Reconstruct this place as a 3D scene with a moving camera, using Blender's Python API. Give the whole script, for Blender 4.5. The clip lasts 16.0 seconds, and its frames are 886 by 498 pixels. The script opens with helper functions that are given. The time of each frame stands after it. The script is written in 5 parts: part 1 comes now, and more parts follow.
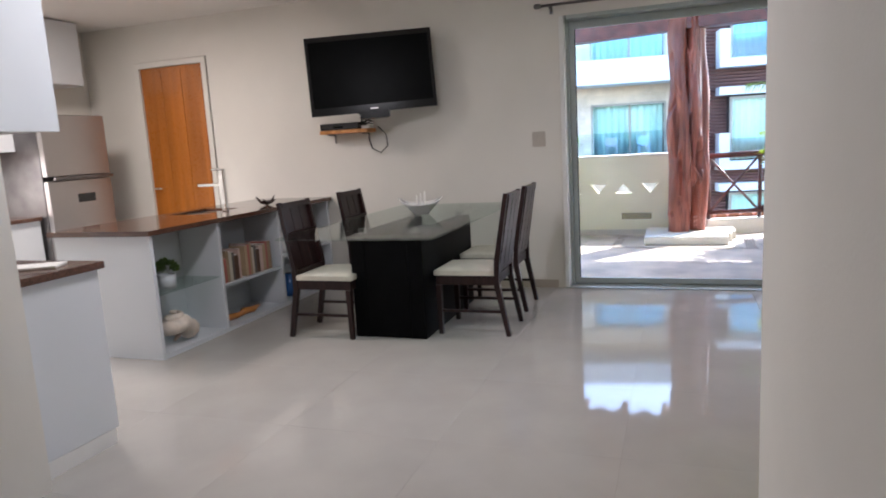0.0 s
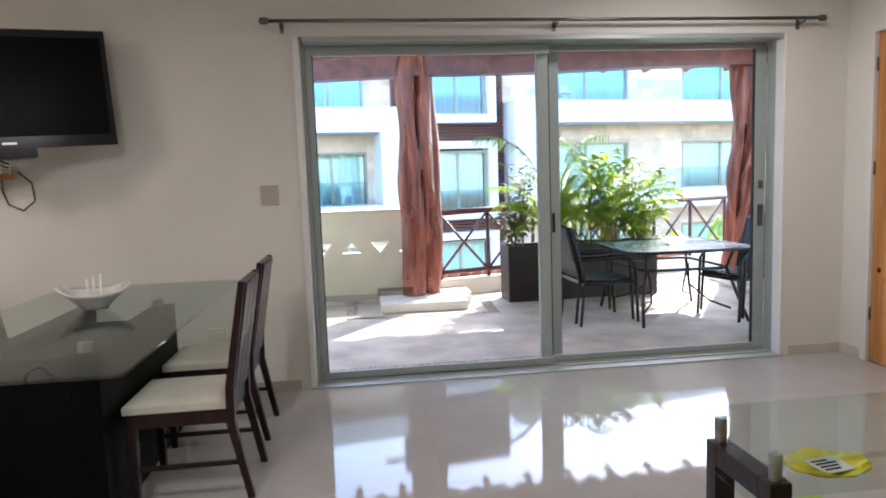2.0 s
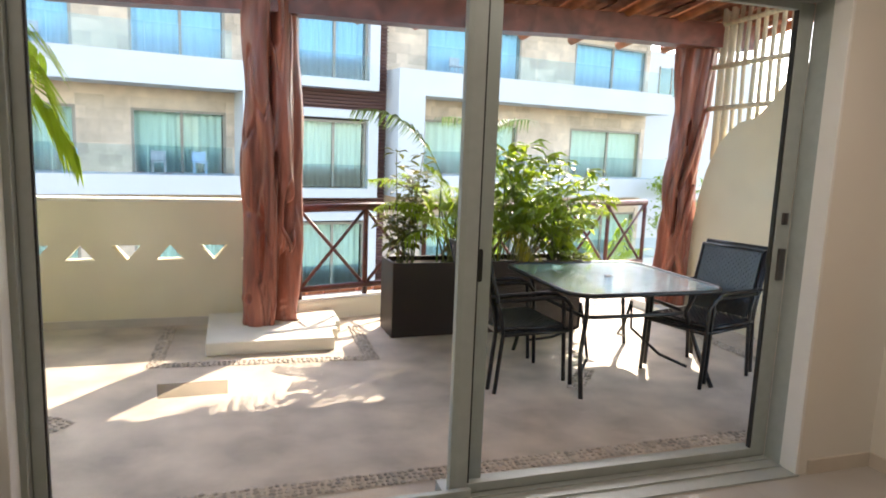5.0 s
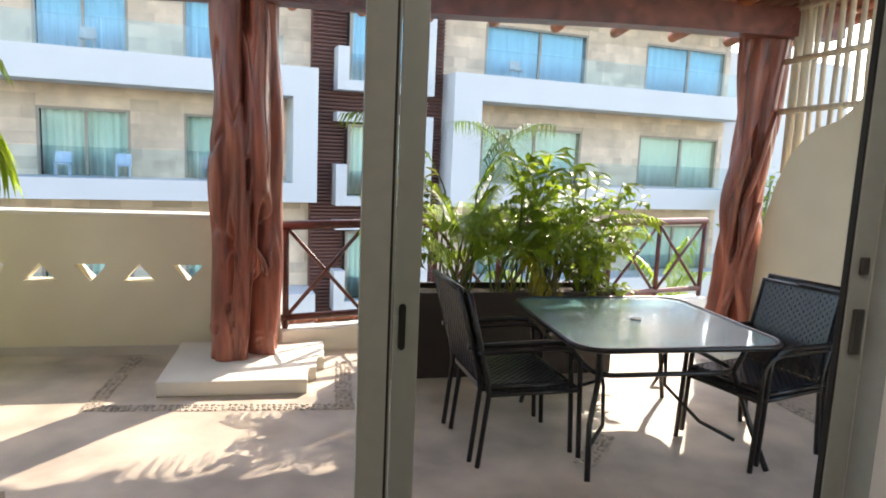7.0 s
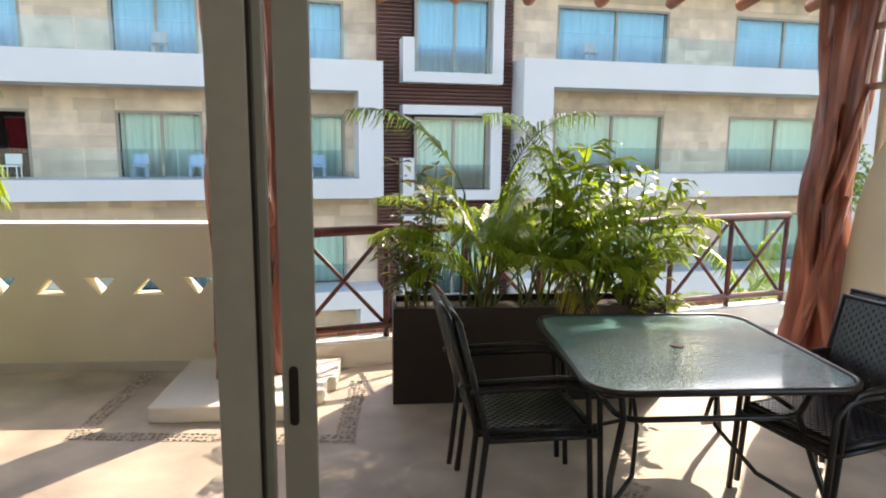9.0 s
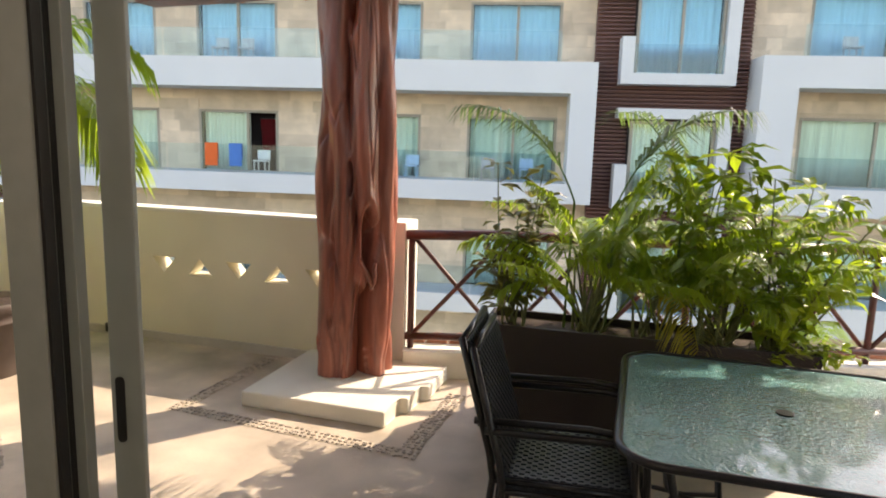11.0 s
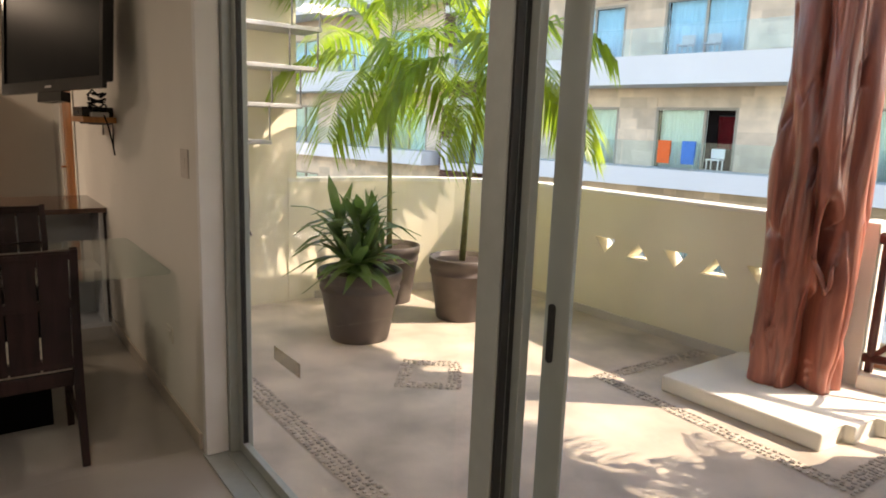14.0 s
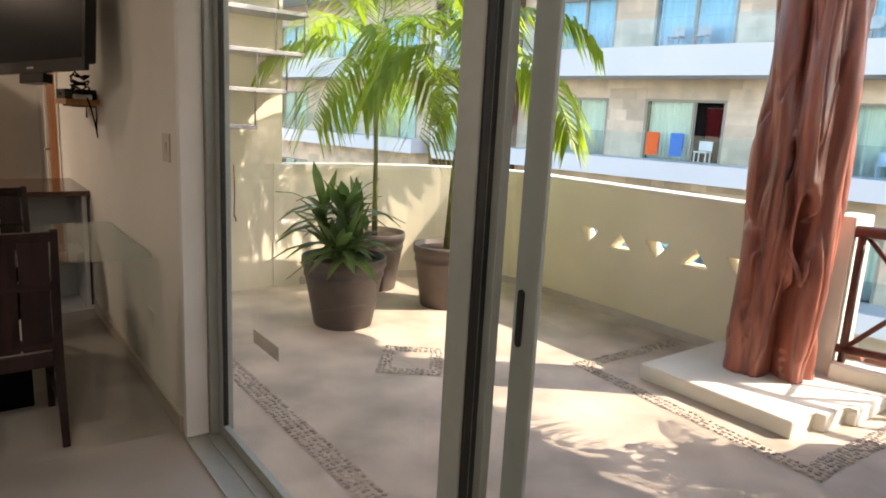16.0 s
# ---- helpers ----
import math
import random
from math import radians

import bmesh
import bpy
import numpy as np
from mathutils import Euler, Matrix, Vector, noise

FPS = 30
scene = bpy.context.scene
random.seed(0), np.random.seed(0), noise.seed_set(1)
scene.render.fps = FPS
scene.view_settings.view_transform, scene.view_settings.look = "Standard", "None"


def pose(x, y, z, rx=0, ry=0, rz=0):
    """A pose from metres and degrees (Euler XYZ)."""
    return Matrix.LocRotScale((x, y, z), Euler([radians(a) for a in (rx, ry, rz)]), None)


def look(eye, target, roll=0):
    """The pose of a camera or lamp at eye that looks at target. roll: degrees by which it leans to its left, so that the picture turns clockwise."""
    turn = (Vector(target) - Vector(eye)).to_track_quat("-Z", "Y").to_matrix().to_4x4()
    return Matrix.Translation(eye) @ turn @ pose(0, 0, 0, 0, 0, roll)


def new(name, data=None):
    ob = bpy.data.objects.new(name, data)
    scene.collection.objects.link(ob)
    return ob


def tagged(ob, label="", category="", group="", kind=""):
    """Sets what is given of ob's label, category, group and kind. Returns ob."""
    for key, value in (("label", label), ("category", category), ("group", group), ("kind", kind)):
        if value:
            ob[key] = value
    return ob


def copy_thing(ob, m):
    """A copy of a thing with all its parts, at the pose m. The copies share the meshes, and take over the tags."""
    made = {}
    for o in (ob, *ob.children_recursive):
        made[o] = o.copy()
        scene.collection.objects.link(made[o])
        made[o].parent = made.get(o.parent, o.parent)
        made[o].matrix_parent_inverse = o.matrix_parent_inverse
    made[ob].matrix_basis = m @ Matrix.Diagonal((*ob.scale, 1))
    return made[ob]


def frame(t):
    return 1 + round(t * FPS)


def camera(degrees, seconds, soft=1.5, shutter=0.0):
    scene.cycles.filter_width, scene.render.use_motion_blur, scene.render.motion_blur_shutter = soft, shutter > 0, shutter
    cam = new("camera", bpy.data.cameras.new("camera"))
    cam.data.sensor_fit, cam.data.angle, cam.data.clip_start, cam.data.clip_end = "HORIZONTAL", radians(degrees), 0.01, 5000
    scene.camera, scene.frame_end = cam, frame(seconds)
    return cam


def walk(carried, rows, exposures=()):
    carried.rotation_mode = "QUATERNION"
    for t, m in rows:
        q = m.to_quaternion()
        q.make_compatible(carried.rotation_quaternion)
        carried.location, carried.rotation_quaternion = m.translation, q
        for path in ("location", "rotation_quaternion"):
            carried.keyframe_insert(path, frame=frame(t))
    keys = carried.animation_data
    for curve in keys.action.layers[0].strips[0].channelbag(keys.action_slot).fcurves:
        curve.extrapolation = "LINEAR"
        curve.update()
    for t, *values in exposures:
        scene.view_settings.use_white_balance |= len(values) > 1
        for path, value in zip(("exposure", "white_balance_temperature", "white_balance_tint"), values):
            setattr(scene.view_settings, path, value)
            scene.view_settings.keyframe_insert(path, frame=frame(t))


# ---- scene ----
cam = camera(67.6, 16.0, 1.8, 0.2)
PATH = [
    (0, (0.463, -0.077, 1.321), (-0.2, 1.785, 1.011), -3.3),
    (0.5, (0.245, 0.115, 1.341), (-0.188, 2.042, 1.048), -3.4),
    (1, (0.179, 0.592, 1.326), (-0.072, 2.561, 1.081), -3.0),
    (1.5, (0.01, 0.841, 1.389), (0.034, 2.829, 1.171), -2.1),
    (2, (-0.072, 1.271, 1.393), (0.169, 3.245, 1.182), -2.0),
    (2.5, (-0.135, 1.719, 1.417), (0.272, 3.663, 1.18), -1.1),
    (3, (-0.21, 2.082, 1.403), (0.324, 3.991, 1.141), -0.3),
    (3.5, (-0.226, 2.427, 1.43), (0.381, 4.311, 1.138), 0.6),
    (4, (-0.083, 2.811, 1.463), (0.554, 4.681, 1.151), 1.2),
    (4.5, (0.085, 3.105, 1.51), (0.726, 4.975, 1.206), 1.7),
    (7, (1.057, 4.031, 1.587), (1.454, 5.97, 1.302), 2.5),
    (7.5, (1.108, 4.24, 1.606), (1.48, 6.18, 1.292), 1.5),
    (8, (1.189, 4.35, 1.615), (1.526, 6.295, 1.294), 1.0),
    (10.5, (2.295, 4.817, 1.701), (1.919, 6.755, 1.376), 1.3),
    (11, (2.4, 4.94, 1.637), (1.843, 6.833, 1.315), 1.7),
    (11.5, (2.486, 4.983, 1.6), (1.732, 6.808, 1.279), 1.3),
    (12, (2.549, 4.993, 1.585), (1.573, 6.708, 1.262), 1.8),
    (12.5, (2.571, 4.965, 1.544), (1.374, 6.534, 1.22), 2.3),
    (13, (2.506, 4.951, 1.551), (1.122, 6.353, 1.204), 2.7),
    (13.5, (2.449, 4.936, 1.523), (0.938, 6.199, 1.174), 2.5),
    (14, (2.451, 4.913, 1.524), (0.864, 6.076, 1.165), 2.1),
    (14.5, (2.462, 4.924, 1.519), (0.843, 6.038, 1.15), 2.2),
    (15, (2.482, 4.935, 1.52), (0.861, 6.043, 1.142), 2.3),
    (15.5, (2.487, 4.927, 1.525), (0.892, 6.069, 1.137), 2.7),
    (16, (2.503, 4.929, 1.524), (0.941, 6.114, 1.133), 3.0),
]
EXPOSURES = [(0, 3.4, 5700, 15), (0.5, 3.2, 5800, 14), (1, 3.25, 5800, 14), (2, 3.35, 6000, 15), (3.5, 3.1, 6800, 14), (4.5, 2.92, 7400, 15), (7, 2.5, 7300, 17), (8.2, 2.35, 7500, 17), (11, 2.2, 8300, 18), (13, 2.42, 8000, 18), (16, 2.58, 7500, 18)]
walk(cam, [(t, look(eye, target, roll)) for t, eye, target, roll in PATH], EXPOSURES)

# ---- levels ----
# dining and living watts drive added fill, not known fixtures
KITCHEN_W, DINING_W, LIVING_W = 5.4, 3.4, 2.6

# ---- world, sun and lamps ----
SUN_AZ, SUN_EL = radians(53), radians(41)      # azimuth from +x towards +y
world = bpy.data.worlds.new("world")
scene.world = world
world.use_nodes = True
wn = world.node_tree.nodes
sky = wn.new("ShaderNodeTexSky")
sky.sky_type, sky.sun_disc = "NISHITA", False
sky.sun_elevation, sky.sun_rotation = SUN_EL, radians(90) - SUN_AZ
world.node_tree.links.new(sky.outputs[0], wn["Background"].inputs[0])
wn["Background"].inputs[1].default_value = 0.15
sun = new("sun", bpy.data.lights.new("sun", "SUN"))
sun.data.energy, sun.data.angle, sun.data.color = 1.55, radians(0.55), (1.0, 0.95, 0.87)
sun_way = Vector((math.cos(SUN_EL) * math.cos(SUN_AZ), math.cos(SUN_EL) * math.sin(SUN_AZ), math.sin(SUN_EL)))
sun.matrix_world = look(sun_way * 30, (0, 0, 0))


def area_lamp(name, m, sx, sy, watts, colour):
    ob = new(name, bpy.data.lights.new(name, "AREA"))
    ob.data.shape, ob.data.size, ob.data.size_y = "RECTANGLE", sx, sy
    ob.data.energy, ob.data.color = watts, colour
    ob.matrix_world = m
    return ob


area_lamp("kitchen_lamp", pose(-4.1, 3.7, 2.68), 0.5, 0.5, KITCHEN_W, (1.0, 0.86, 0.70))
# the next two are invented fill lamps that brighten walls and floor
area_lamp("dining_fill", pose(-1.2, 2.6, 2.68), 0.5, 0.5, DINING_W, (1.0, 0.93, 0.86))
area_lamp("living_fill", pose(2.1, 4.65, 2.68), 0.5, 0.5, LIVING_W, (1.0, 0.94, 0.88))
area_lamp("undercabinet_lamp", pose(-5.3, 3.3, 1.44), 0.3, 1.2, 6, (1.0, 0.93, 0.84))

# ---- materials ----


def mat(name, colour, rough=0.6, metal=0.0, vary=0.12, scale=6.0, bump=0.0, bump_scale=60.0, dark=None, spec=0.5,
        coat=0.0, wave=None, random_hue=0.0, island=0.0, rough_vary=0.1, coat_rough=0.05):
    m = bpy.data.materials.new(name)
    m.use_nodes = True
    nt = m.node_tree
    n, l = nt.nodes, nt.links
    b = n["Principled BSDF"]
    b.inputs["Metallic"].default_value = metal
    b.inputs["Specular IOR Level"].default_value = spec
    b.inputs["Coat Weight"].default_value = coat
    b.inputs["Coat Roughness"].default_value = coat_rough
    tc = n.new("ShaderNodeTexCoord")
    big = n.new("ShaderNodeTexNoise")
    big.inputs["Scale"].default_value, big.inputs["Detail"].default_value = scale, 5
    l.new(tc.outputs["Object"], big.inputs["Vector"])
    ramp = n.new("ShaderNodeMix")
    ramp.data_type = "RGBA"
    lo = dark or tuple(c * (1 - vary * 2) for c in colour)
    hi = tuple(min(1, c * (1 + vary)) for c in colour)
    ramp.inputs[6].default_value, ramp.inputs[7].default_value = (*lo, 1), (*hi, 1)
    src = big.outputs["Fac"]
    if wave:
        mp = n.new("ShaderNodeMapping")
        mp.inputs["Scale"].default_value = wave
        l.new(tc.outputs["Object"], mp.inputs["Vector"])
        g = n.new("ShaderNodeTexNoise")
        g.inputs["Scale"].default_value, g.inputs["Detail"].default_value, g.inputs["Distortion"].default_value = 1.0, 6, 0.6
        l.new(mp.outputs[0], g.inputs["Vector"])
        src = g.outputs["Fac"]
    st = n.new("ShaderNodeMapRange")
    st.inputs[1].default_value, st.inputs[2].default_value = 0.32, 0.68
    l.new(src, st.inputs[0])
    l.new(st.outputs[0], ramp.inputs[0])
    out = ramp.outputs[2]
    if random_hue or island:
        hsv = n.new("ShaderNodeHueSaturation")
        mr = n.new("ShaderNodeMapRange")
        k = random_hue or island
        mr.inputs[3].default_value, mr.inputs[4].default_value = 1 - k, 1 + k
        if random_hue:
            oi = n.new("ShaderNodeObjectInfo")
            l.new(oi.outputs["Random"], mr.inputs[0])
        else:
            ge = n.new("ShaderNodeNewGeometry")
            l.new(ge.outputs["Random Per Island"], mr.inputs[0])
        l.new(mr.outputs[0], hsv.inputs["Value"])
        l.new(out, hsv.inputs["Color"])
        out = hsv.outputs[0]
    l.new(out, b.inputs["Base Color"])
    fine = n.new("ShaderNodeTexNoise")
    fine.inputs["Scale"].default_value, fine.inputs["Detail"].default_value = bump_scale, 4
    l.new(tc.outputs["Object"], fine.inputs["Vector"])
    rr = n.new("ShaderNodeMapRange")
    rr.inputs[3].default_value, rr.inputs[4].default_value = max(0.0, rough * (1 - rough_vary)), min(1, rough * (1 + rough_vary))
    l.new(fine.outputs["Fac"], rr.inputs[0])
    l.new(rr.outputs[0], b.inputs["Roughness"])
    if bump:
        bp = n.new("ShaderNodeBump")
        bp.inputs["Strength"].default_value, bp.inputs["Distance"].default_value = min(1, bump), 0.004
        l.new(fine.outputs["Fac"] if not wave else src, bp.inputs["Height"])
        l.new(bp.outputs[0], b.inputs["Normal"])
    return m


def glass_mat(name, tint, rough=0.0, base=0.03, bump=0.0, top=0.4):
    """Thin pane: clear with a glossy share by Fresnel."""
    m = bpy.data.materials.new(name)
    m.use_nodes = True
    n, l = m.node_tree.nodes, m.node_tree.links
    n.remove(n["Principled BSDF"])
    tr, gl, mx, fr, pw, mr = (n.new("ShaderNode" + k) for k in ("BsdfTransparent", "BsdfGlossy", "MixShader", "LayerWeight", "Math", "MapRange"))
    tr.inputs[0].default_value = (*tint, 1)
    gl.inputs["Roughness"].default_value = rough
    fr.inputs["Blend"].default_value = 0.5
    pw.operation = "POWER"
    pw.inputs[1].default_value = 5.0
    mr.inputs[3].default_value, mr.inputs[4].default_value = base, top
    l.new(fr.outputs["Facing"], pw.inputs[0])
    l.new(pw.outputs[0], mr.inputs[0])
    l.new(mr.outputs[0], mx.inputs[0])
    l.new(tr.outputs[0], mx.inputs[1])
    l.new(gl.outputs[0], mx.inputs[2])
    if bump:
        tc, nz, bp = n.new("ShaderNodeTexCoord"), n.new("ShaderNodeTexNoise"), n.new("ShaderNodeBump")
        nz.inputs["Scale"].default_value = 55
        l.new(tc.outputs["Object"], nz.inputs["Vector"])
        l.new(nz.outputs["Fac"], bp.inputs["Height"])
        bp.inputs["Strength"].default_value, bp.inputs["Distance"].default_value = bump, 0.01
        l.new(bp.outputs[0], gl.inputs["Normal"])
        l.new(bp.outputs[0], fr.inputs["Normal"])
    l.new(mx.outputs[0], n["Material Output"].inputs[0])
    return m


def leaf_mat(name, colour, trans, rough=0.38, island=0.35):
    m = mat(name, colour, rough, vary=0.2, scale=9, island=island, spec=0.5)
    n, l = m.node_tree.nodes, m.node_tree.links
    b = n["Principled BSDF"]
    t, add = n.new("ShaderNodeBsdfTranslucent"), n.new("ShaderNodeMixShader")
    t.inputs[0].default_value = (*trans, 1)
    add.inputs[0].default_value = 0.42
    l.new(b.outputs[0], add.inputs[1])
    l.new(t.outputs[0], add.inputs[2])
    l.new(add.outputs[0], n["Material Output"].inputs[0])
    return m


M_WALL = mat("wall_paint", (0.74, 0.71, 0.65), 0.75, vary=0.02, scale=1.5, bump=0.15, bump_scale=90)
M_CEIL = mat("ceiling_paint", (0.80, 0.78, 0.74), 0.8, vary=0.02, scale=1.2)
M_TILE = mat("polished_tile", (0.43, 0.405, 0.37), 0.045, vary=0.03, scale=3, random_hue=0.02, spec=0.24, rough_vary=0.3)
M_GROUT = mat("grout", (0.42, 0.395, 0.36), 0.8, vary=0.05)
M_BASEB = mat("skirting_tile", (0.58, 0.52, 0.45), 0.3, vary=0.05, scale=5)
M_ALU = mat("grey_aluminium", (0.385, 0.42, 0.40), 0.38, metal=0.15, vary=0.03, scale=20)
M_RUBBER = mat("black_gasket", (0.015, 0.015, 0.015), 0.5)
M_TRIM = mat("white_trim", (0.78, 0.77, 0.74), 0.5, vary=0.02)
M_GLASS = glass_mat("pane_glass", (0.985, 0.995, 0.99), base=0.008, top=0.28)
M_TGLASS = glass_mat("green_table_glass", (0.90, 0.95, 0.93), base=0.05, top=0.55)
M_HGLASS = mat("hammered_glass", (0.17, 0.42, 0.42), 0.06, vary=0.05, scale=3, bump=1.0, bump_scale=62, spec=1.0, coat=0.7, coat_rough=0.06)
M_HGLASS.node_tree.nodes["Principled BSDF"].inputs["Transmission Weight"].default_value = 0.12
M_HGLASS.node_tree.nodes["Bump"].inputs["Distance"].default_value = 0.012
M_HGLASS.node_tree.nodes["Principled BSDF"].inputs["IOR"].default_value = 1.75
M_BGLASS = glass_mat("balcony_glass", (0.86, 0.93, 0.95))
M_CABW = mat("white_laminate", (0.66, 0.68, 0.70), 0.35, vary=0.015, scale=2)
M_NICHE = mat("grey_laminate", (0.55, 0.58, 0.60), 0.45, vary=0.02, scale=2)
M_COUNTER = mat("brown_quartz", (0.11, 0.055, 0.036), 0.10, vary=0.25, scale=120, spec=0.6)
M_STEEL = mat("brushed_steel", (0.40, 0.38, 0.37), 0.30, metal=0.9, vary=0.03, scale=2, rough_vary=0.02)
M_DARKSTEEL = mat("dark_steel", (0.18, 0.17, 0.17), 0.3, metal=0.9)
M_CHROME = mat("chrome", (0.8, 0.8, 0.8), 0.08, metal=1.0, vary=0.01)
M_DOOR = mat("varnished_cedar", (0.43, 0.145, 0.022), 0.28, vary=0.15, wave=(9, 9, 0.7), dark=(0.34, 0.115, 0.018), bump=0.1, coat=0.3)
M_PINE = mat("honey_pine", (0.55, 0.25, 0.07), 0.3, vary=0.2, wave=(12, 12, 0.9), dark=(0.38, 0.14, 0.03), bump=0.1, coat=0.3)
M_ESPRESSO = mat("dark_stained_wood", (0.026, 0.011, 0.010), 0.38, vary=0.3, wave=(22, 22, 2.0), dark=(0.010, 0.004, 0.004), spec=0.3, coat=0.1)
M_BLACK = mat("black_lacquer", (0.0025, 0.0025, 0.003), 0.5, vary=0.2, spec=0.08)
M_CREAM = mat("cream_upholstery", (0.72, 0.66, 0.56), 0.8, vary=0.05, scale=8, bump=0.3, bump_scale=260)
M_SCREEN = mat("tv_screen", (0.006, 0.0065, 0.0065), 0.30, vary=0.1, spec=0.04)
M_GLOSSBLK = mat("gloss_black_plastic", (0.008, 0.008, 0.009), 0.15, vary=0.1)
M_CERAMIC = mat("white_ceramic", (0.82, 0.81, 0.78), 0.15, vary=0.02, coat=0.4)
M_PLASTIC = mat("cream_plastic", (0.72, 0.68, 0.60), 0.4, vary=0.02)
M_LIME = mat("lime_green_fabric", (0.30, 0.42, 0.012), 0.75, vary=0.08, bump=0.35, bump_scale=300)
M_YELLOW = mat("yellow_ceramic", (0.72, 0.62, 0.02), 0.25, vary=0.05, coat=0.3)
M_PAPER = mat("printed_paper", (0.72, 0.70, 0.66), 0.6, vary=0.05)
M_STUCCO = mat("cream_stucco", (0.80, 0.73, 0.55), 0.85, vary=0.04, scale=2.2, bump=0.35, bump_scale=70)
M_STUCCO_W = mat("white_stucco", (0.80, 0.76, 0.66), 0.85, vary=0.05, scale=3, bump=0.4, bump_scale=60)
M_PATIO = mat("patio_stone", (0.57, 0.475, 0.38), 0.62, vary=0.16, scale=2.6, bump=0.3, bump_scale=40, rough_vary=0.3)
M_TREAD = mat("grey_stair_tread", (0.40, 0.39, 0.37), 0.6, vary=0.08, scale=8)
M_PEBBLE = mat("grey_pebble", (0.44, 0.375, 0.31), 0.6, vary=0.15, island=0.30)
M_MORTAR = mat("pebble_mortar", (0.52, 0.43, 0.34), 0.85, vary=0.1, scale=12)
M_TRUNK = mat("red_varnished_trunk", (0.37, 0.115, 0.072), 0.36, vary=0.30, wave=(15, 15, 1.9), dark=(0.16, 0.046, 0.032), bump=0.5, coat=0.2, coat_rough=0.3)
M_REDWOOD = mat("red_stained_timber", (0.22, 0.062, 0.045), 0.42, vary=0.2, wave=(8, 8, 8), dark=(0.12, 0.03, 0.022), bump=0.3, coat=0.15)
M_RAIL = mat("dark_red_log", (0.115, 0.036, 0.028), 0.45, vary=0.25, wave=(9, 9, 9), dark=(0.05, 0.016, 0.013), bump=0.3)
M_RAFTER = mat("orange_rafter", (0.50, 0.17, 0.07), 0.5, vary=0.2, scale=8)
M_CLAY = mat("clay_tile", (0.42, 0.17, 0.10), 0.8, vary=0.2, scale=9, island=0.25)
M_POT = mat("taupe_plastic_pot", (0.105, 0.080, 0.068), 0.55, vary=0.08, scale=9)
M_SOIL = mat("soil_and_chips", (0.05, 0.028, 0.018), 0.95, vary=0.4, scale=60, bump=1.0, bump_scale=80)
M_PLANTER = mat("dark_brown_planter", (0.020, 0.010, 0.008), 0.5, vary=0.12, scale=4)
M_WICKER = mat("black_woven_resin", (0.028, 0.034, 0.042), 0.30, vary=0.3, scale=30, spec=1.0)
M_BLKMETAL = mat("black_powder_coat", (0.008, 0.008, 0.009), 0.33, vary=0.15)
M_LEAF = leaf_mat("palm_leaf", (0.135, 0.225, 0.022), (0.56, 0.74, 0.05))
M_LEAF2 = leaf_mat("broad_leaf", (0.10, 0.185, 0.020), (0.50, 0.66, 0.04), 0.3)
M_LEAF3 = leaf_mat("dark_strap_leaf", (0.075, 0.125, 0.045), (0.22, 0.34, 0.08), 0.30)
M_LEAF4 = leaf_mat("bronze_leaf", (0.085, 0.085, 0.030), (0.26, 0.26, 0.06), 0.35)
M_STEM = mat("green_brown_stem", (0.16, 0.17, 0.06), 0.6, vary=0.2, scale=20)
M_FWHITE = mat("facade_white", (0.60, 0.60, 0.60), 0.8, vary=0.02, scale=0.6, bump=0.1)
M_LOUVRE = mat("maroon_louvre", (0.135, 0.055, 0.045), 0.55, vary=0.08, scale=2)
M_STONE = mat("sandstone_cladding", (0.64, 0.505, 0.38), 0.85, vary=0.10, scale=2, island=0.17)
M_WFRAME = mat("taupe_window_frame", (0.30, 0.26, 0.21), 0.5, vary=0.03)
M_FGLASS = mat("facade_window_glass", (0.10, 0.19, 0.20), 0.03, vary=0.1, scale=0.8, spec=1.0, metal=0.35)
M_CURTAIN = mat("pale_curtain", (0.78, 0.80, 0.76), 0.9, vary=0.1, wave=(40, 40, 0.4))
# near-black colour standing in for the darkness of unlit rooms
M_ROOMSHADE = mat("painted_room_shade", (0.02, 0.012, 0.012), 0.9)
M_BAMBOO = mat("pale_cane", (0.78, 0.68, 0.52), 0.6, vary=0.15, wave=(20, 20, 2))
M_GROUND = mat("garden_ground", (0.16, 0.15, 0.10), 0.95, vary=0.25, scale=0.6, bump=0.4, bump_scale=5)

# ---- mesh helpers ----


def part(name, bm, material, parent=None, label="", smooth=False, bevel=0.0, seg=2, kind=""):
    if bevel:
        bmesh.ops.bevel(bm, geom=bm.edges[:], offset=bevel, segments=seg, profile=0.5, affect="EDGES")
    me = bpy.data.meshes.new(name)
    bm.normal_update()
    bm.to_mesh(me)
    bm.free()
    for m in (material if isinstance(material, (list, tuple)) else [material]):
        me.materials.append(m)
    if smooth:
        me.polygons.foreach_set("use_smooth", [True] * len(me.polygons))
    ob = new(name, me)
    if parent:
        ob.parent = parent
    return tagged(ob, label, kind=kind)


def thing(name, label, category, group="", m=None):
    ob = new(name)
    ob.empty_display_size = 0.1
    if m is not None:
        ob.matrix_basis = m
    return tagged(ob, label, category, group)


def box(x0, y0, z0, x1, y1, z1, bm=None):
    bm = bm or bmesh.new()
    v = [bm.verts.new(p) for p in ((x0, y0, z0), (x1, y0, z0), (x1, y1, z0), (x0, y1, z0), (x0, y0, z1), (x1, y0, z1), (x1, y1, z1), (x0, y1, z1))]
    for f in ((3, 2, 1, 0), (4, 5, 6, 7), (0, 1, 5, 4), (1, 2, 6, 5), (2, 3, 7, 6), (3, 0, 4, 7)):
        bm.faces.new([v[i] for i in f])
    return bm


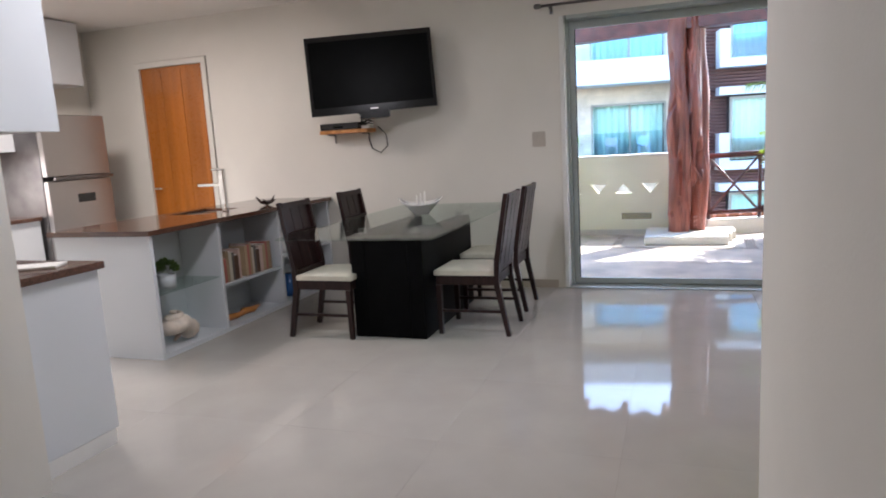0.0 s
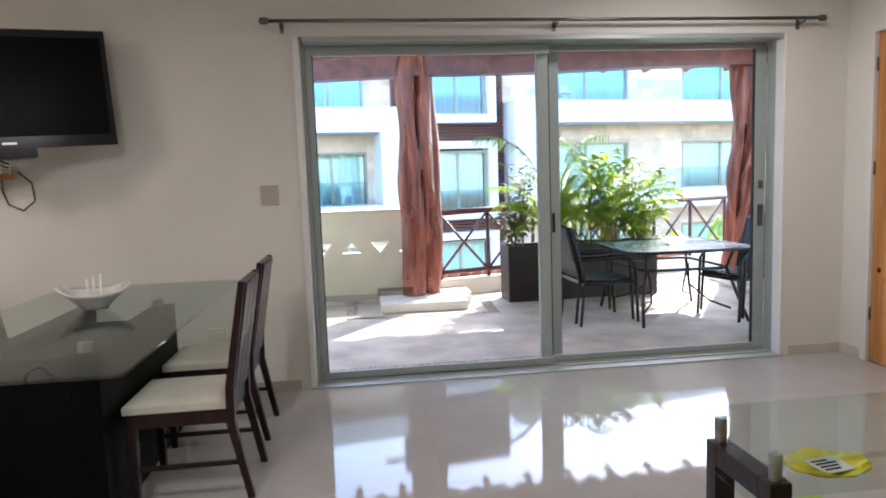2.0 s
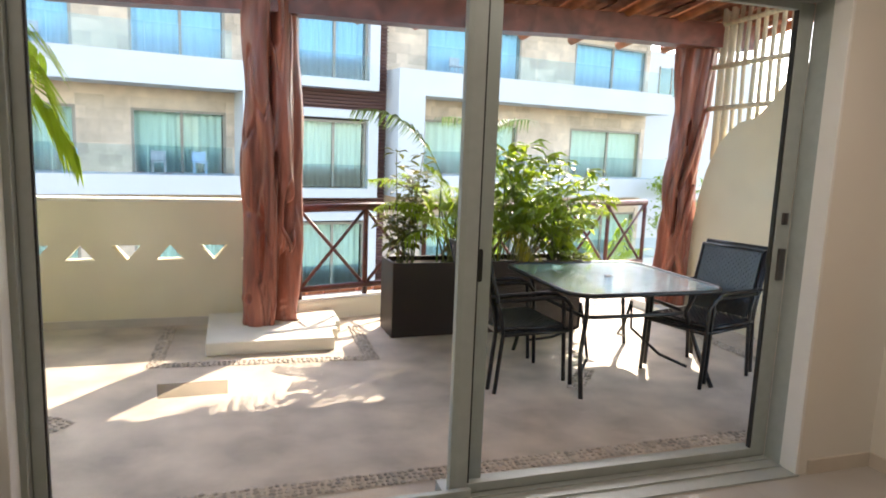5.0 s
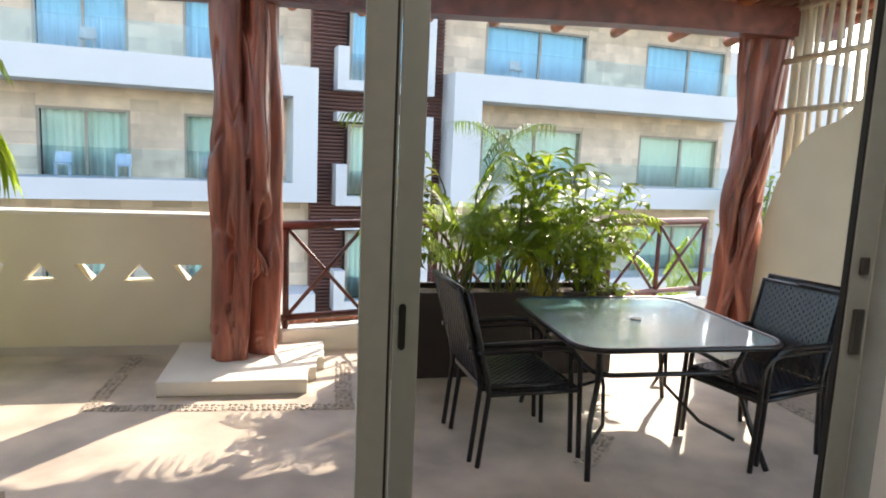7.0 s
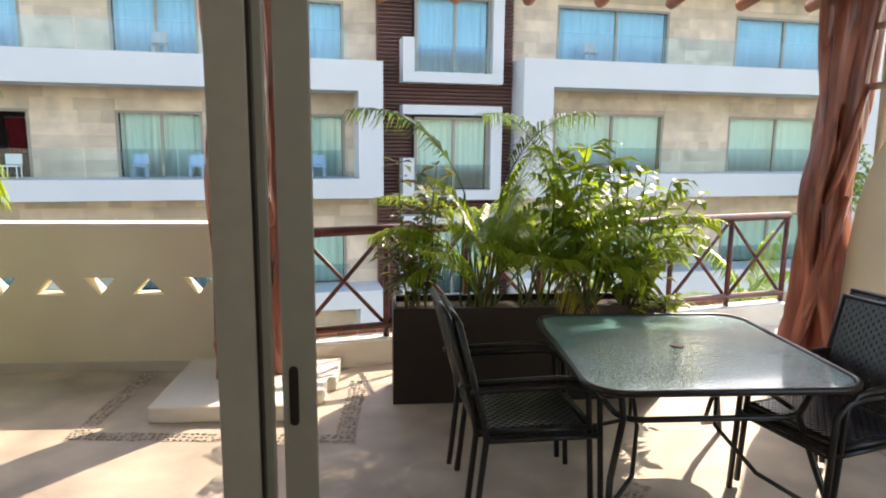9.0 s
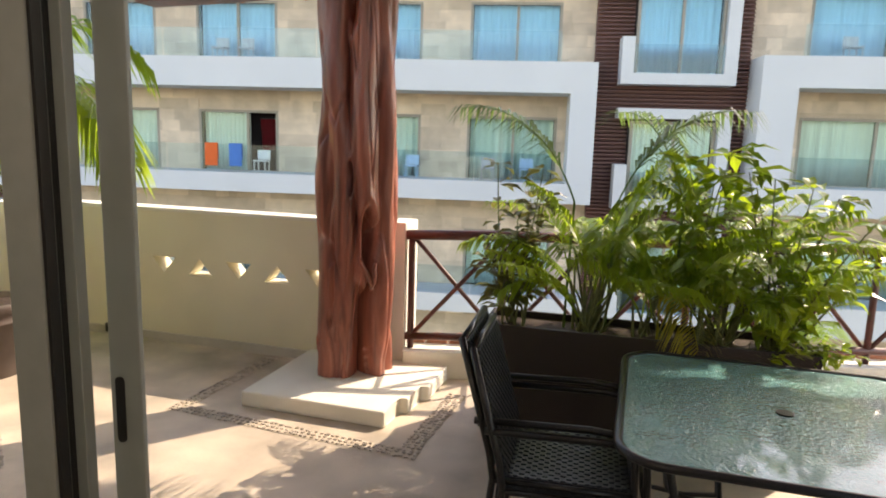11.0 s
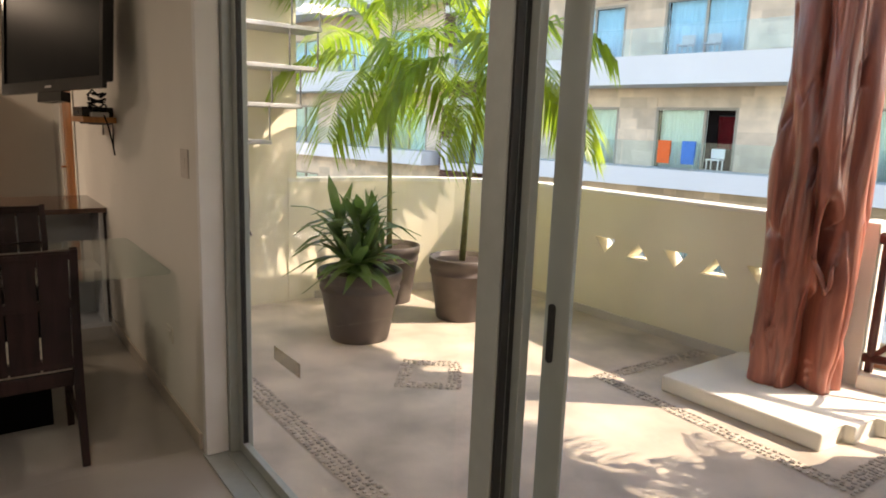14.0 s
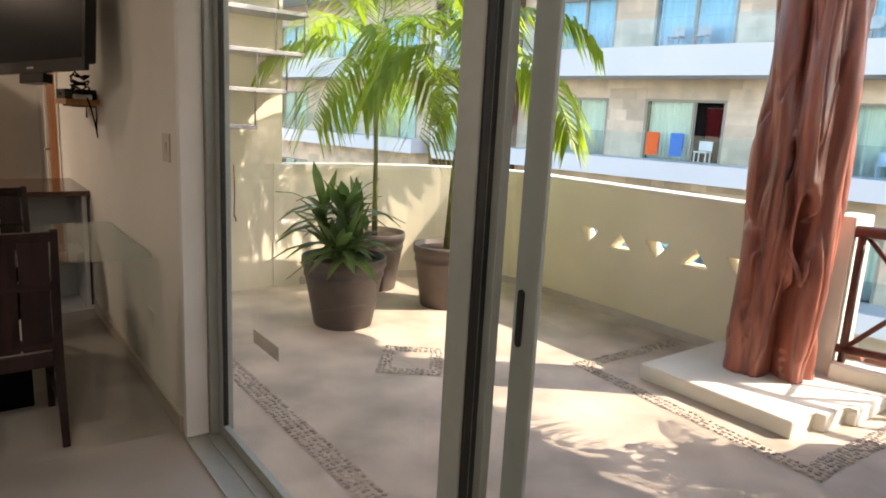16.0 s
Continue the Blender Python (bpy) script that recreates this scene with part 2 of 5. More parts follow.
def tube(pts, r, seg=8, bm=None, flat=1.0):
    """A tube through points; r is one radius or one for each point."""
    bm = bm or bmesh.new()
    pts = [Vector(p) for p in pts]
    rs = r if isinstance(r, (list, tuple)) else [r] * len(pts)
    side = None
    rings = []
    for i, p in enumerate(pts):
        d = (pts[min(i + 1, len(pts) - 1)] - pts[max(i - 1, 0)]).normalized()
        if side is None:
            side = d.orthogonal().normalized()
        side = (side - d * side.dot(d)).normalized()
        up = d.cross(side)
        rings.append([bm.verts.new(p + (side * math.cos(a) + up * math.sin(a) * flat) * rs[i]) for a in (2 * math.pi * k / seg for k in range(seg))])
    for a, b in zip(rings, rings[1:]):
        for k in range(seg):
            bm.faces.new((a[k], a[(k + 1) % seg], b[(k + 1) % seg], b[k]))
    bm.faces.new(rings[0][::-1])
    bm.faces.new(rings[-1])
    return bm


def lathe(profile, seg=32, bm=None, centre=(0, 0)):
    bm = bm or bmesh.new()
    rings = []
    for r, z in profile:
        rings.append([bm.verts.new((centre[0] + r * math.cos(a), centre[1] + r * math.sin(a), z)) for a in (2 * math.pi * k / seg for k in range(seg))])
    for a, b in zip(rings, rings[1:]):
        for k in range(seg):
            bm.faces.new((a[k], a[(k + 1) % seg], b[(k + 1) % seg], b[k]))
    bm.faces.new(rings[0][::-1])
    bm.faces.new(rings[-1])
    return bm


def prism(outline, z0, z1, bm=None):
    bm = bm or bmesh.new()
    lo = [bm.verts.new((x, y, z0)) for x, y in outline]
    hi = [bm.verts.new((x, y, z1)) for x, y in outline]
    k = len(outline)
    for i in range(k):
        bm.faces.new((lo[i], lo[(i + 1) % k], hi[(i + 1) % k], hi[i]))
    bm.faces.new(lo[::-1])
    bm.faces.new(hi)
    return bm


def rounded(x0, y0, x1, y1, r, n=6):
    out = []
    for cx, cy, a0 in ((x1 - r, y1 - r, 0), (x0 + r, y1 - r, 90), (x0 + r, y0 + r, 180), (x1 - r, y0 + r, 270)):
        for k in range(n + 1):
            a = radians(a0 + 90 * k / n)
            out.append((cx + r * math.cos(a), cy + r * math.sin(a)))
    return out


def structure(name, bm, material, label="", parent=None, bevel=0.0):
    ob = part(name, bm, material, parent, label, bevel=bevel)
    return tagged(ob, label, name.split("_")[0], kind="structure")


# ---- room shell ----
YW, YO, XE, XK, CEIL = 5.737, 5.955, 3.45, -5.65, 2.75
OX0, OX1, OZ = -0.462, 2.975, 2.335
floor = structure("floor", box(XK, -3.0, -0.25, XE, YW + 0.06, -0.0025), M_GROUT, "polished beige porcelain tile floor")
north = box(XK - 0.2, YW, -0.25, -4.98, YO, CEIL)
box(-4.05, YW, -0.25, OX0, YO, CEIL, north)
box(-4.98, YW, 2.36, -4.05, YO, CEIL, north)
box(OX1, YW, -0.25, XE + 0.2, YO, CEIL, north)
box(OX0, YW, OZ, OX1, YO, CEIL, north)
structure("wall_north", north, M_WALL, "warm white painted wall with a wide patio door")
east = box(XE, 1.90, -0.25, XE + 0.2, 4.575, CEIL)
box(XE, 5.525, -0.25, XE + 0.2, YW, CEIL, east)
box(XE, 4.575, 2.335, XE + 0.2, 5.525, CEIL, east)
structure("wall_east", east, M_WALL, "warm white painted wall with a wooden door")
structure("wall_living_south", box(0.69, 1.75, -0.25, XE + 0.2, 1.90, CEIL), M_WALL, "warm white painted wall")
structure("wall_hall_east", box(0.69, -3.0, -0.25, 0.90, 1.75, CEIL), M_WALL, "warm white painted wall end of the hall")
structure("wall_hall_south", box(-2.12, -3.2, -0.25, 0.90, -3.0, CEIL), M_WALL, "warm white painted wall")
structure("wall_hall_west", box(-2.12, -3.0, -0.25, -1.97, 1.78, CEIL), M_WALL, "white painted wall end beside the kitchen")
structure("wall_kitchen_south", box(XK - 0.2, 1.45, -0.25, -2.12, 1.60, CEIL), M_WALL, "warm white painted wall")
structure("wall_west", box(XK - 0.2, 1.60, -0.25, XK, YW, CEIL), M_WALL, "warm white painted kitchen wall")
# unseen, added to keep outside light from leaking under the pine door
structure("wall_corridor", box(XE + 0.21, 4.3, -0.25, XE + 0.3, YW, CEIL), M_WALL, "unseen added wall that stops light behind the pine door")
structure("ceiling", box(XK - 0.2, -3.2, CEIL, XE + 0.2, YO, CEIL + 0.2), M_CEIL, "white painted ceiling")
for i, (x0, y0, x1, y1) in enumerate(((-2.73, YW - 0.012, OX0 - 0.06, YW), (OX1 + 0.06, YW - 0.012, XE - 0.012, YW),
                                      (XE - 0.012, 5.53, XE, YW - 0.013), (XE - 0.012, 1.93, XE, 4.54), (0.678, -3.0, 0.69, 1.90))):
    structure("baseboard" if i == 0 else "baseboard_%d" % (i + 1), box(x0, y0, 0.0, x1, y1, 0.075), M_BASEB, "beige tile skirting")


# housings added out of view on the ceiling, one above each lamp
def ceiling_light(x, y):
    c = thing("ceiling_light", "unseen square white ceiling light, added to hold a lamp", "ceiling light", "recessed ceiling lights", pose(x, y, CEIL))
    fr = box(-0.28, -0.28, -0.05, 0.28, 0.28, 0.0)
    part("frame", fr, M_TRIM, c, bevel=0.005)


for lx, ly in ((-4.1, 3.7), (-1.2, 2.6), (2.1, 4.65)):
    ceiling_light(lx, ly)

# ---- patio sliding door ----
door_1 = tagged(thing("door_1", "closed two-panel sliding glass patio door in grey aluminium", "sliding door"), kind="structure")
FX0, FX1, FT = -0.41, 2.965, 2.335
part("frame_jamb", box(OX0 + 0.001, YW - 0.012, 0.011, FX0 - 0.012, YW + 0.09, FT - 0.002), M_TRIM, door_1, "white painted jamb", bevel=0.004)
part("frame_jamb", box(OX0 + 0.001, YW + 0.091, 0.011, FX0 + 0.012, YO - 0.02, FT - 0.002), M_ALU, door_1, "grey aluminium jamb", bevel=0.004)
part("frame_jamb", box(FX1 - 0.012, YW - 0.012, 0.011, OX1 - 0.001, YW + 0.09, FT - 0.002), M_TRIM, door_1, "white painted jamb", bevel=0.004)
part("frame_jamb", box(FX1 - 0.008, YW + 0.091, 0.011, OX1 - 0.001, YO - 0.02, FT - 0.002), M_ALU, door_1, "grey aluminium jamb", bevel=0.004)
part("frame_head", box(FX0 + 0.012, YW - 0.008, FT - 0.032, FX1 - 0.013, YO, FT - 0.002), M_ALU, door_1, bevel=0.003)
sill = box(OX0 + 0.002, YW - 0.018, -0.04, OX1 - 0.002, YW + 0.168, 0.010)
box(1.19, YW + 0.1685, -0.04, OX1 - 0.002, YO, 0.010, sill)
for yy, xa in ((0.075, FX0 + 0.012), (0.157, FX0 + 0.012), (0.206, 1.20)):
    box(xa, YW + yy, 0.010, FX1 - 0.013, YW + yy + 0.010, 0.018, sill)
part("track", sill, M_ALU, door_1, "grooved aluminium floor track")


def door_panel(name, x0, x1, y, st, th, low, glazed=True):
    z0, z1 = 0.019, FT - 0.034
    p = part(name, box(x0, y, z0, x0 + st, y + th, z1), M_ALU, door_1, bevel=0.003)
    part("stile", box(x1 - st, y, z0, x1, y + th, z1), M_ALU, p, bevel=0.003)
    part("rail", box(x0 + st, y, z0, x1 - st, y + th, z0 + low), M_ALU, p, bevel=0.003)
    part("rail", box(x0 + st, y, z1 - 0.035, x1 - st, y + th, z1), M_ALU, p, bevel=0.003)
    if glazed:
        g = part("pane", box(x0 + st - 0.005, y + 0.015, z0 + low - 0.005, x1 - st + 0.005, y + 0.020, z1 - 0.030), M_GLASS, p)
        g.visible_shadow = False
        for xa in (x0 + st, x1 - st - 0.008):
            part("gasket", box(xa, y + 0.006, z0 + low, xa + 0.008, y + 0.030, z1 - 0.035), M_RUBBER, p)
    return p


right_panel = door_panel("panel", 1.204, 2.955, YW + 0.198, 0.086, 0.040, 0.042)
LPY, LZ1 = YW + 0.130, FT - 0.034
left_panel = part("panel", box(FX0 + 0.013, LPY, 0.019, FX0 + 0.059, LPY + 0.030, LZ1), M_ALU, door_1, bevel=0.003)
part("rail", box(FX0 + 0.059, LPY, 0.019, 1.285, LPY + 0.030, 0.068), M_ALU, left_panel, bevel=0.003)
part("rail", box(FX0 + 0.059, LPY, LZ1 - 0.065, 1.285, LPY + 0.030, LZ1), M_ALU, left_panel, bevel=0.003)
g = part("pane", box(FX0 + 0.054, LPY + 0.010, 0.063, 1.21, LPY + 0.015, LZ1 - 0.060), M_GLASS, left_panel)
g.visible_shadow = False
part("gasket", box(FX0 + 0.059, LPY + 0.004, 0.068, FX0 + 0.066, LPY + 0.026, LZ1 - 0.065), M_RUBBER, left_panel)
# black box standing in for the shadow in the gap between panels
part("gap_shade_strip", box(1.228, YW + 0.239, 0.02, 1.284, YW + 0.258, FT - 0.036), M_RUBBER, right_panel, "black strip painted as the shadow gap between the panels")
part("interlock", box(1.262, YW + 0.2585, 0.02, 1.311, YW + 0.286, FT - 0.036), M_ALU, right_panel, "grey interlock profile", bevel=0.002)
part("outer_sill", box(1.19, YO + 0.001, -0.044, OX1, YW + 0.36, 0.012), M_ALU, door_1, "grey outer track", bevel=0.003)
outer = part("meeting_stile", box(1.322, YW + 0.322, 0.013, 1.404, YW + 0.335, FT - 0.034), M_ALU, door_1, "grey outer stile with a finger pull", bevel=0.003)
hb = prism(rounded(-0.011, -0.075, 0.011, 0.075, 0.0105), 0, 0.004)
bmesh.ops.rotate(hb, verts=hb.verts, matrix=Matrix.Rotation(radians(90), 3, "X"))
bmesh.ops.translate(hb, verts=hb.verts, vec=(1.350, YW + 0.321, 1.037))
part("pull", hb, M_RUBBER, outer, "black recessed finger pull")
part("lock", box(2.893, YW + 0.180, 0.96, 2.930, YW + 0.197, 1.12), M_DARKSTEEL, right_panel, "dark lock handle", bevel=0.004)
part("lock", box(2.895, YW + 0.184, 1.24, 2.928, YW + 0.197, 1.30), M_DARKSTEEL, right_panel, "dark lock cylinder", bevel=0.004)
part("sticker", box(0.02, LPY + 0.0075, 0.590, 0.27, LPY + 0.0095, 0.645), glass_mat("grey_film", (0.74, 0.72, 0.68)), left_panel, "grey sticker on the glass")

# ---- interior doors ----


def panel_door(name, label, m, w, h, material, panels):
    """A leaf with a frame, along local x from 0 to w, its face at local y=0 towards -y."""
    d = tagged(thing(name, label, "door", m=m), kind="structure")
    part("frame", box(-0.06, -0.015, 0.0, -0.002, 0.10, h + 0.06), M_WALL, d, "white painted frame", bevel=0.003)
    part("frame", box(w + 0.002, -0.015, 0.0, w + 0.06, 0.10, h + 0.06), M_WALL, d, "white painted frame", bevel=0.003)
    part("frame", box(-0.002, -0.015, h + 0.003, w + 0.002, 0.10, h + 0.06), M_WALL, d, "white painted frame", bevel=0.003)
    leaf = part("leaf", box(0.002, 0.012, 0.001, w - 0.002, 0.05, h), material, d, bevel=0.003)
    for x0, z0, x1, z1 in panels:
        part("panel", box(x0, 0.004, z0, x1, 0.011, z1), material, leaf, bevel=0.0035)
    return d, leaf


door_2, leaf2 = panel_door("door_2", "closed varnished cedar door in the kitchen", pose(-4.98 + 0.06, YW, 0), 0.80, 2.295, M_DOOR,
                           [(0.02 + 0.255 * k, 0.03, 0.268 + 0.255 * k, 2.27) for k in range(3)])
hd = tube([(0.06, 0.010, 1.03), (0.06, -0.045, 1.03), (0.16, -0.05, 1.03)], 0.010)
part("handle", hd, M_CHROME, leaf2, "chrome lever handle", smooth=True)
door_3, leaf3 = panel_door("door_3", "closed honey pine door with raised panels", pose(XE, 5.465, 0, 0, 0, -90), 0.83, 2.275, M_PINE,
                           [(0.115 + 0.205 * c, 0.16 + 0.225 * r, 0.305 + 0.205 * c, 0.35 + 0.225 * r) for c in range(3) for r in range(9)])
kn = lathe([(0.004, 0), (0.014, 0.002), (0.012, 0.03), (0.027, 0.04), (0.028, 0.055), (0.004, 0.065)], 16)
bmesh.ops.rotate(kn, verts=kn.verts, matrix=Matrix.Rotation(radians(90), 3, "X"))
bmesh.ops.translate(kn, verts=kn.verts, vec=(0.76, 0.010, 1.0))
part("knob", kn, M_DARKSTEEL, leaf3, "dark metal knob", smooth=True)

for hz in (0.30, 1.32, 2.02):
    part("hinge", tube([(0.004, 0.006, hz), (0.004, 0.006, hz + 0.09)], 0.007, 8), M_DARKSTEEL, leaf3, "dark steel hinge", smooth=True)
kt = part("knot", prism([(0.07 + 0.018 * math.cos(a), 0.018 * math.sin(a)) for a in (k * math.pi / 6 for k in range(12))], 0, 0.0015), M_ESPRESSO, leaf3, "dark knot in the pine")
for v in kt.data.vertices:
    v.co = Vector((v.co.x, 0.0118 - v.co.z, 0.66 + v.co.y))

# ---- wall things ----
rod = thing("curtain_rod", "bare grey metal curtain rod above the patio door", "curtain rod", m=pose(0, YW - 0.085, 2.415))
part("pole", tube([(-0.60, 0, 0), (3.16, 0, 0)], 0.0115, 12), M_DARKSTEEL, rod, smooth=True)
for x in (-0.62, 3.18):
    part("finial", tube([(x - 0.03, 0, 0), (x - 0.02, 0, 0), (x + 0.02, 0, 0), (x + 0.03, 0, 0)], [0.010, 0.022, 0.022, 0.010], 12), M_DARKSTEEL, rod, smooth=True)
for x in (-0.52, 1.28, 3.05):
    b = tube([(x, 0.083, -0.03), (x, 0.06, -0.03), (x, 0.0, -0.018)], 0.008)
    box(x - 0.012, 0.078, -0.06, x + 0.012, 0.084, 0.02, b)
    part("bracket", b, M_DARKSTEEL, rod)


def wall_plate(label, m, w, h, keys):
    s = thing("light_switch", label, "light switch", m=m)
    part("plate", box(-w / 2, -0.008, -h / 2, w / 2, 0.0, h / 2), M_SWITCH, s, bevel=0.003)
    for k in range(keys):
        x = (k - (keys - 1) / 2) * 0.03
        part("rocker", box(x - 0.012, -0.012, -0.025, x + 0.012, -0.0085, 0.025), M_SWITCH, s, bevel=0.0015)


M_SWITCH = mat("greyed_switch_plastic", (0.50, 0.45, 0.39), 0.4, vary=0.03)
wall_plate("greyish beige plastic light switch beside the patio door", pose(-0.66, YW, 1.325), 0.115, 0.13, 2)
o = thing("wall_outlet", "cream plastic wall outlet under the dining table", "outlet", m=pose(-1.05, YW, 0.42))
part("plate", box(-0.06, -0.008, -0.04, 0.06, 0, 0.04), M_PLASTIC, o, bevel=0.003)
part("socket", box(-0.03, -0.011, -0.018, 0.03, -0.0085, 0.018), M_PLASTIC, o, bevel=0.002)

# television, swivelled on its bracket
tv = thing("television", "large black flat television tilted on a wall bracket", "television", m=pose(-2.065, 5.40, 1.985, -5, -2.3, 21))
part("back", box(-0.54, 0.0, -0.30, 0.54, 0.05, 0.30), M_GLOSSBLK, tv, bevel=0.012)
bz = bmesh.new()
for x0, z0, x1, z1 in ((-0.555, -0.34, -0.525, 0.34), (0.525, -0.34, 0.555, 0.34), (-0.525, -0.34, 0.525, -0.275), (-0.525, 0.295, 0.525, 0.34)):
    box(x0, -0.025, z0, x1, 0.0, z1, bz)
part("bezel", bz, M_GLOSSBLK, tv, "gloss black bezel")
part("screen", box(-0.525, -0.016, -0.275, 0.525, -0.002, 0.295), M_SCREEN, tv, "dark switched-off screen")
part("badge", box(-0.035, -0.0262, -0.318, 0.035, -0.0252, -0.306), M_STEEL, tv, "small pale badge bar")
part("bracket_arm", box(-0.06, 0.05, -0.12, 0.06, 0.27, 0.10), M_BLACK, tv, bevel=0.005)
part("stand_neck", prism([(-0.13, -0.02), (0.13, -0.02), (0.10, 0.05), (-0.10, 0.05)], -0.395, -0.341), M_GLOSSBLK, tv)
shelf = thing("wall_shelf", "small honey-coloured wooden wall shelf under the television", "shelf", m=pose(-2.46, YW, 1.515))
part("board", box(-0.25, -0.19, -0.035, 0.25, -0.001, 0.0), M_PINE, shelf, bevel=0.004)
for x in (-0.18, 0.18):
    part("bracket", tube([(x, -0.012, -0.12), (x, -0.012, -0.042), (x, -0.15, -0.042)], 0.007), M_DARKSTEEL, shelf)
sb = thing("set_top_box", "black set-top box on the wall shelf", "set-top box", m=pose(-2.505, YW - 0.09, 1.515))
part("case", box(-0.20, -0.09, 0.0, 0.20, 0.09, 0.062), M_GLOSSBLK, sb, bevel=0.006)
part("display", box(-0.06, -0.0925, 0.018, 0.04, -0.0905, 0.036), M_SCREEN, sb)
bx = thing("adapter", "small white plastic adapter box on the wall shelf", "adapter", m=pose(-2.255, YW - 0.09, 1.515))
part("case", box(-0.042, -0.05, 0.0, 0.042, 0.05, 0.03), M_CERAMIC, bx, bevel=0.006)
cb = thing("cable_coil", "black coiled cables hanging over the wall shelf", "cable", m=pose(-2.25, YW - 0.10, 1.495))
rnd = random.Random(4)
for k in range(6):
    pts = [(0.06 * math.cos(a) + rnd.uniform(-.02, .02), 0.05 * math.sin(a), 0.055 + 0.02 * k + rnd.uniform(0, .03)) for a in (j * 0.6 + k for j in range(9))]
    part("loop", tube(pts, 0.006, 6), M_BLACK, cb, smooth=True)
part("hanging_loop", tube([(0.10, 0.02, 0.03), (0.17, 0.03, -0.04), (0.17, 0.05, -0.15), (0.09, 0.07, -0.21), (0.0, 0.08, -0.17), (-0.04, 0.09, -0.06)], 0.005, 6), M_BLACK, cb, smooth=True)

# ---- dining set ----
dt = thing("dining_table", "rectangular glass dining table on a black double pedestal", "table", m=pose(-1.43, 4.62, 0))
top = prism(rounded(-0.545, -1.085, 0.545, 1.095, 0.03, 3), 0.772, 0.784)
part("tabletop", top, M_TGLASS, dt, "clear greenish glass top")
for x in (-0.215, 0.215):
    b = box(x - 0.055, -0.575, 0.0, x + 0.055, 0.575, 0.735)
    part("pedestal_leg", b, M_BLACK, dt, bevel=0.004)
part("pedestal_panel", box(-0.16, -0.53, 0.0, 0.16, 0.53, 0.66), M_BLACK, dt, bevel=0.004)
part("pedestal_panel", box(-0.159, -0.572, 0.004, 0.159, -0.54, 0.73), M_BLACK, dt)
for sx in (-0.2, 0.2):
    for sy in (-0.5, 0.5):
        part("support_pad", lathe([(0.001, 0.735), (0.03, 0.735), (0.03, 0.7715), (0.001, 0.7715)], 16, centre=(sx, sy)), M_STEEL, dt, "steel disc pad")


def dining_chair():
    """Faces +x; origin on the floor under the seat."""
    c = thing("dining_chair", "dark-stained wooden dining chair with a cream padded seat", "chair", "chairs round the dining table")
    seat = box(-0.20, -0.215, 0.423, 0.235, 0.215, 0.458)
    bmesh.ops.subdivide_edges(seat, edges=seat.edges[:], cuts=6, use_grid_fill=True)
    for v in seat.verts:
        if v.co.z > 0.455:
            v.co.z += 0.022 * (1 - (v.co.y / 0.215) ** 4) * (1 - ((v.co.x - 0.017) / 0.218) ** 4)
    part("seat", seat, M_CREAM, c, "cream padded seat", smooth=True)
    part("seat_frame", box(-0.215, -0.205, 0.355, 0.225, 0.205, 0.422), M_ESPRESSO, c, bevel=0.004)
    for y in (-0.195, 0.195):
        part("leg", tube([(0.205, y, 0.0), (0.205, y, 0.356)], [0.021, 0.028], 4), M_ESPRESSO, c)
        post = tube([(-0.285, y, 0.0), (-0.215, y, 0.36), (-0.22, y, 0.52), (-0.30, y, 0.98)], [0.021, 0.027, 0.025, 0.02], 4)
        part("leg", post, M_ESPRESSO, c)
        part("stretcher", tube([(-0.255, y, 0.17), (0.205, y, 0.17)], 0.013, 4), M_ESPRESSO, c)
    for z in (0.47, 0.74, 0.955):
        xa = -0.222 - (z - 0.52) * 0.174
        part("back_rail", tube([(xa, -0.18, z), (xa, 0.18, z)], 0.027, 4), M_ESPRESSO, c)
    for y in (-0.118, 0.0, 0.118):
        w = 0.055
        sl = bmesh.new()
        v = [sl.verts.new(p) for p in ((-0.212, y - w, 0.44), (-0.212, y + w, 0.44), (-0.305, y + w, 0.965), (-0.305, y - w, 0.965),
                                       (-0.227, y - w, 0.44), (-0.227, y + w, 0.44), (-0.320, y + w, 0.965), (-0.320, y - w, 0.965))]
        for f in ((0, 1, 2, 3), (7, 6, 5, 4), (0, 4, 5, 1), (1, 5, 6, 2), (2, 6, 7, 3), (3, 7, 4, 0)):
            sl.faces.new([v[i] for i in f])
        part("back_slat", sl, M_ESPRESSO, c)
    return c


ch = dining_chair()
ch.matrix_basis = pose(-0.90, 4.40, 0, 0, 0, 180)
copy_thing(ch, pose(-0.92, 5.07, 0, 0, 0, 180))
copy_thing(ch, pose(-1.90, 4.17, 0, 0, 0, 0))
copy_thing(ch, pose(-1.92, 5.10, 0, 0, 0, 0))

bowl = thing("fruit_bowl", "white angular ceramic bowl on the glass table", "bowl", m=pose(-1.46, 4.86, 0.784, 0, 0, 20) @ Matrix.Diagonal((0.84, 0.84, 1.12, 1)))
bb = bmesh.new()
rings = []
for r, z in ((0.06, 0.0), (0.07, 0.012), (0.17, 0.085), (0.185, 0.10), (0.175, 0.10), (0.07, 0.025), (0.0, 0.02)):
    rings.append([bb.verts.new((r * 1.15 * math.copysign(abs(math.cos(a)) ** 0.6, math.cos(a)), r * 0.9 * math.copysign(abs(math.sin(a)) ** 0.6, math.sin(a)),
                                z + (0.02 * math.cos(2 * a) if z > 0.05 else 0))) for a in (2 * math.pi * k / 28 for k in range(28))])
for a, b in zip(rings, rings[1:]):
    for k in range(28):
        bb.faces.new((a[k], a[(k + 1) % 28], b[(k + 1) % 28], b[k]))
bb.faces.new(rings[0][::-1])
part("body", bb, M_CERAMIC, bowl, smooth=True)
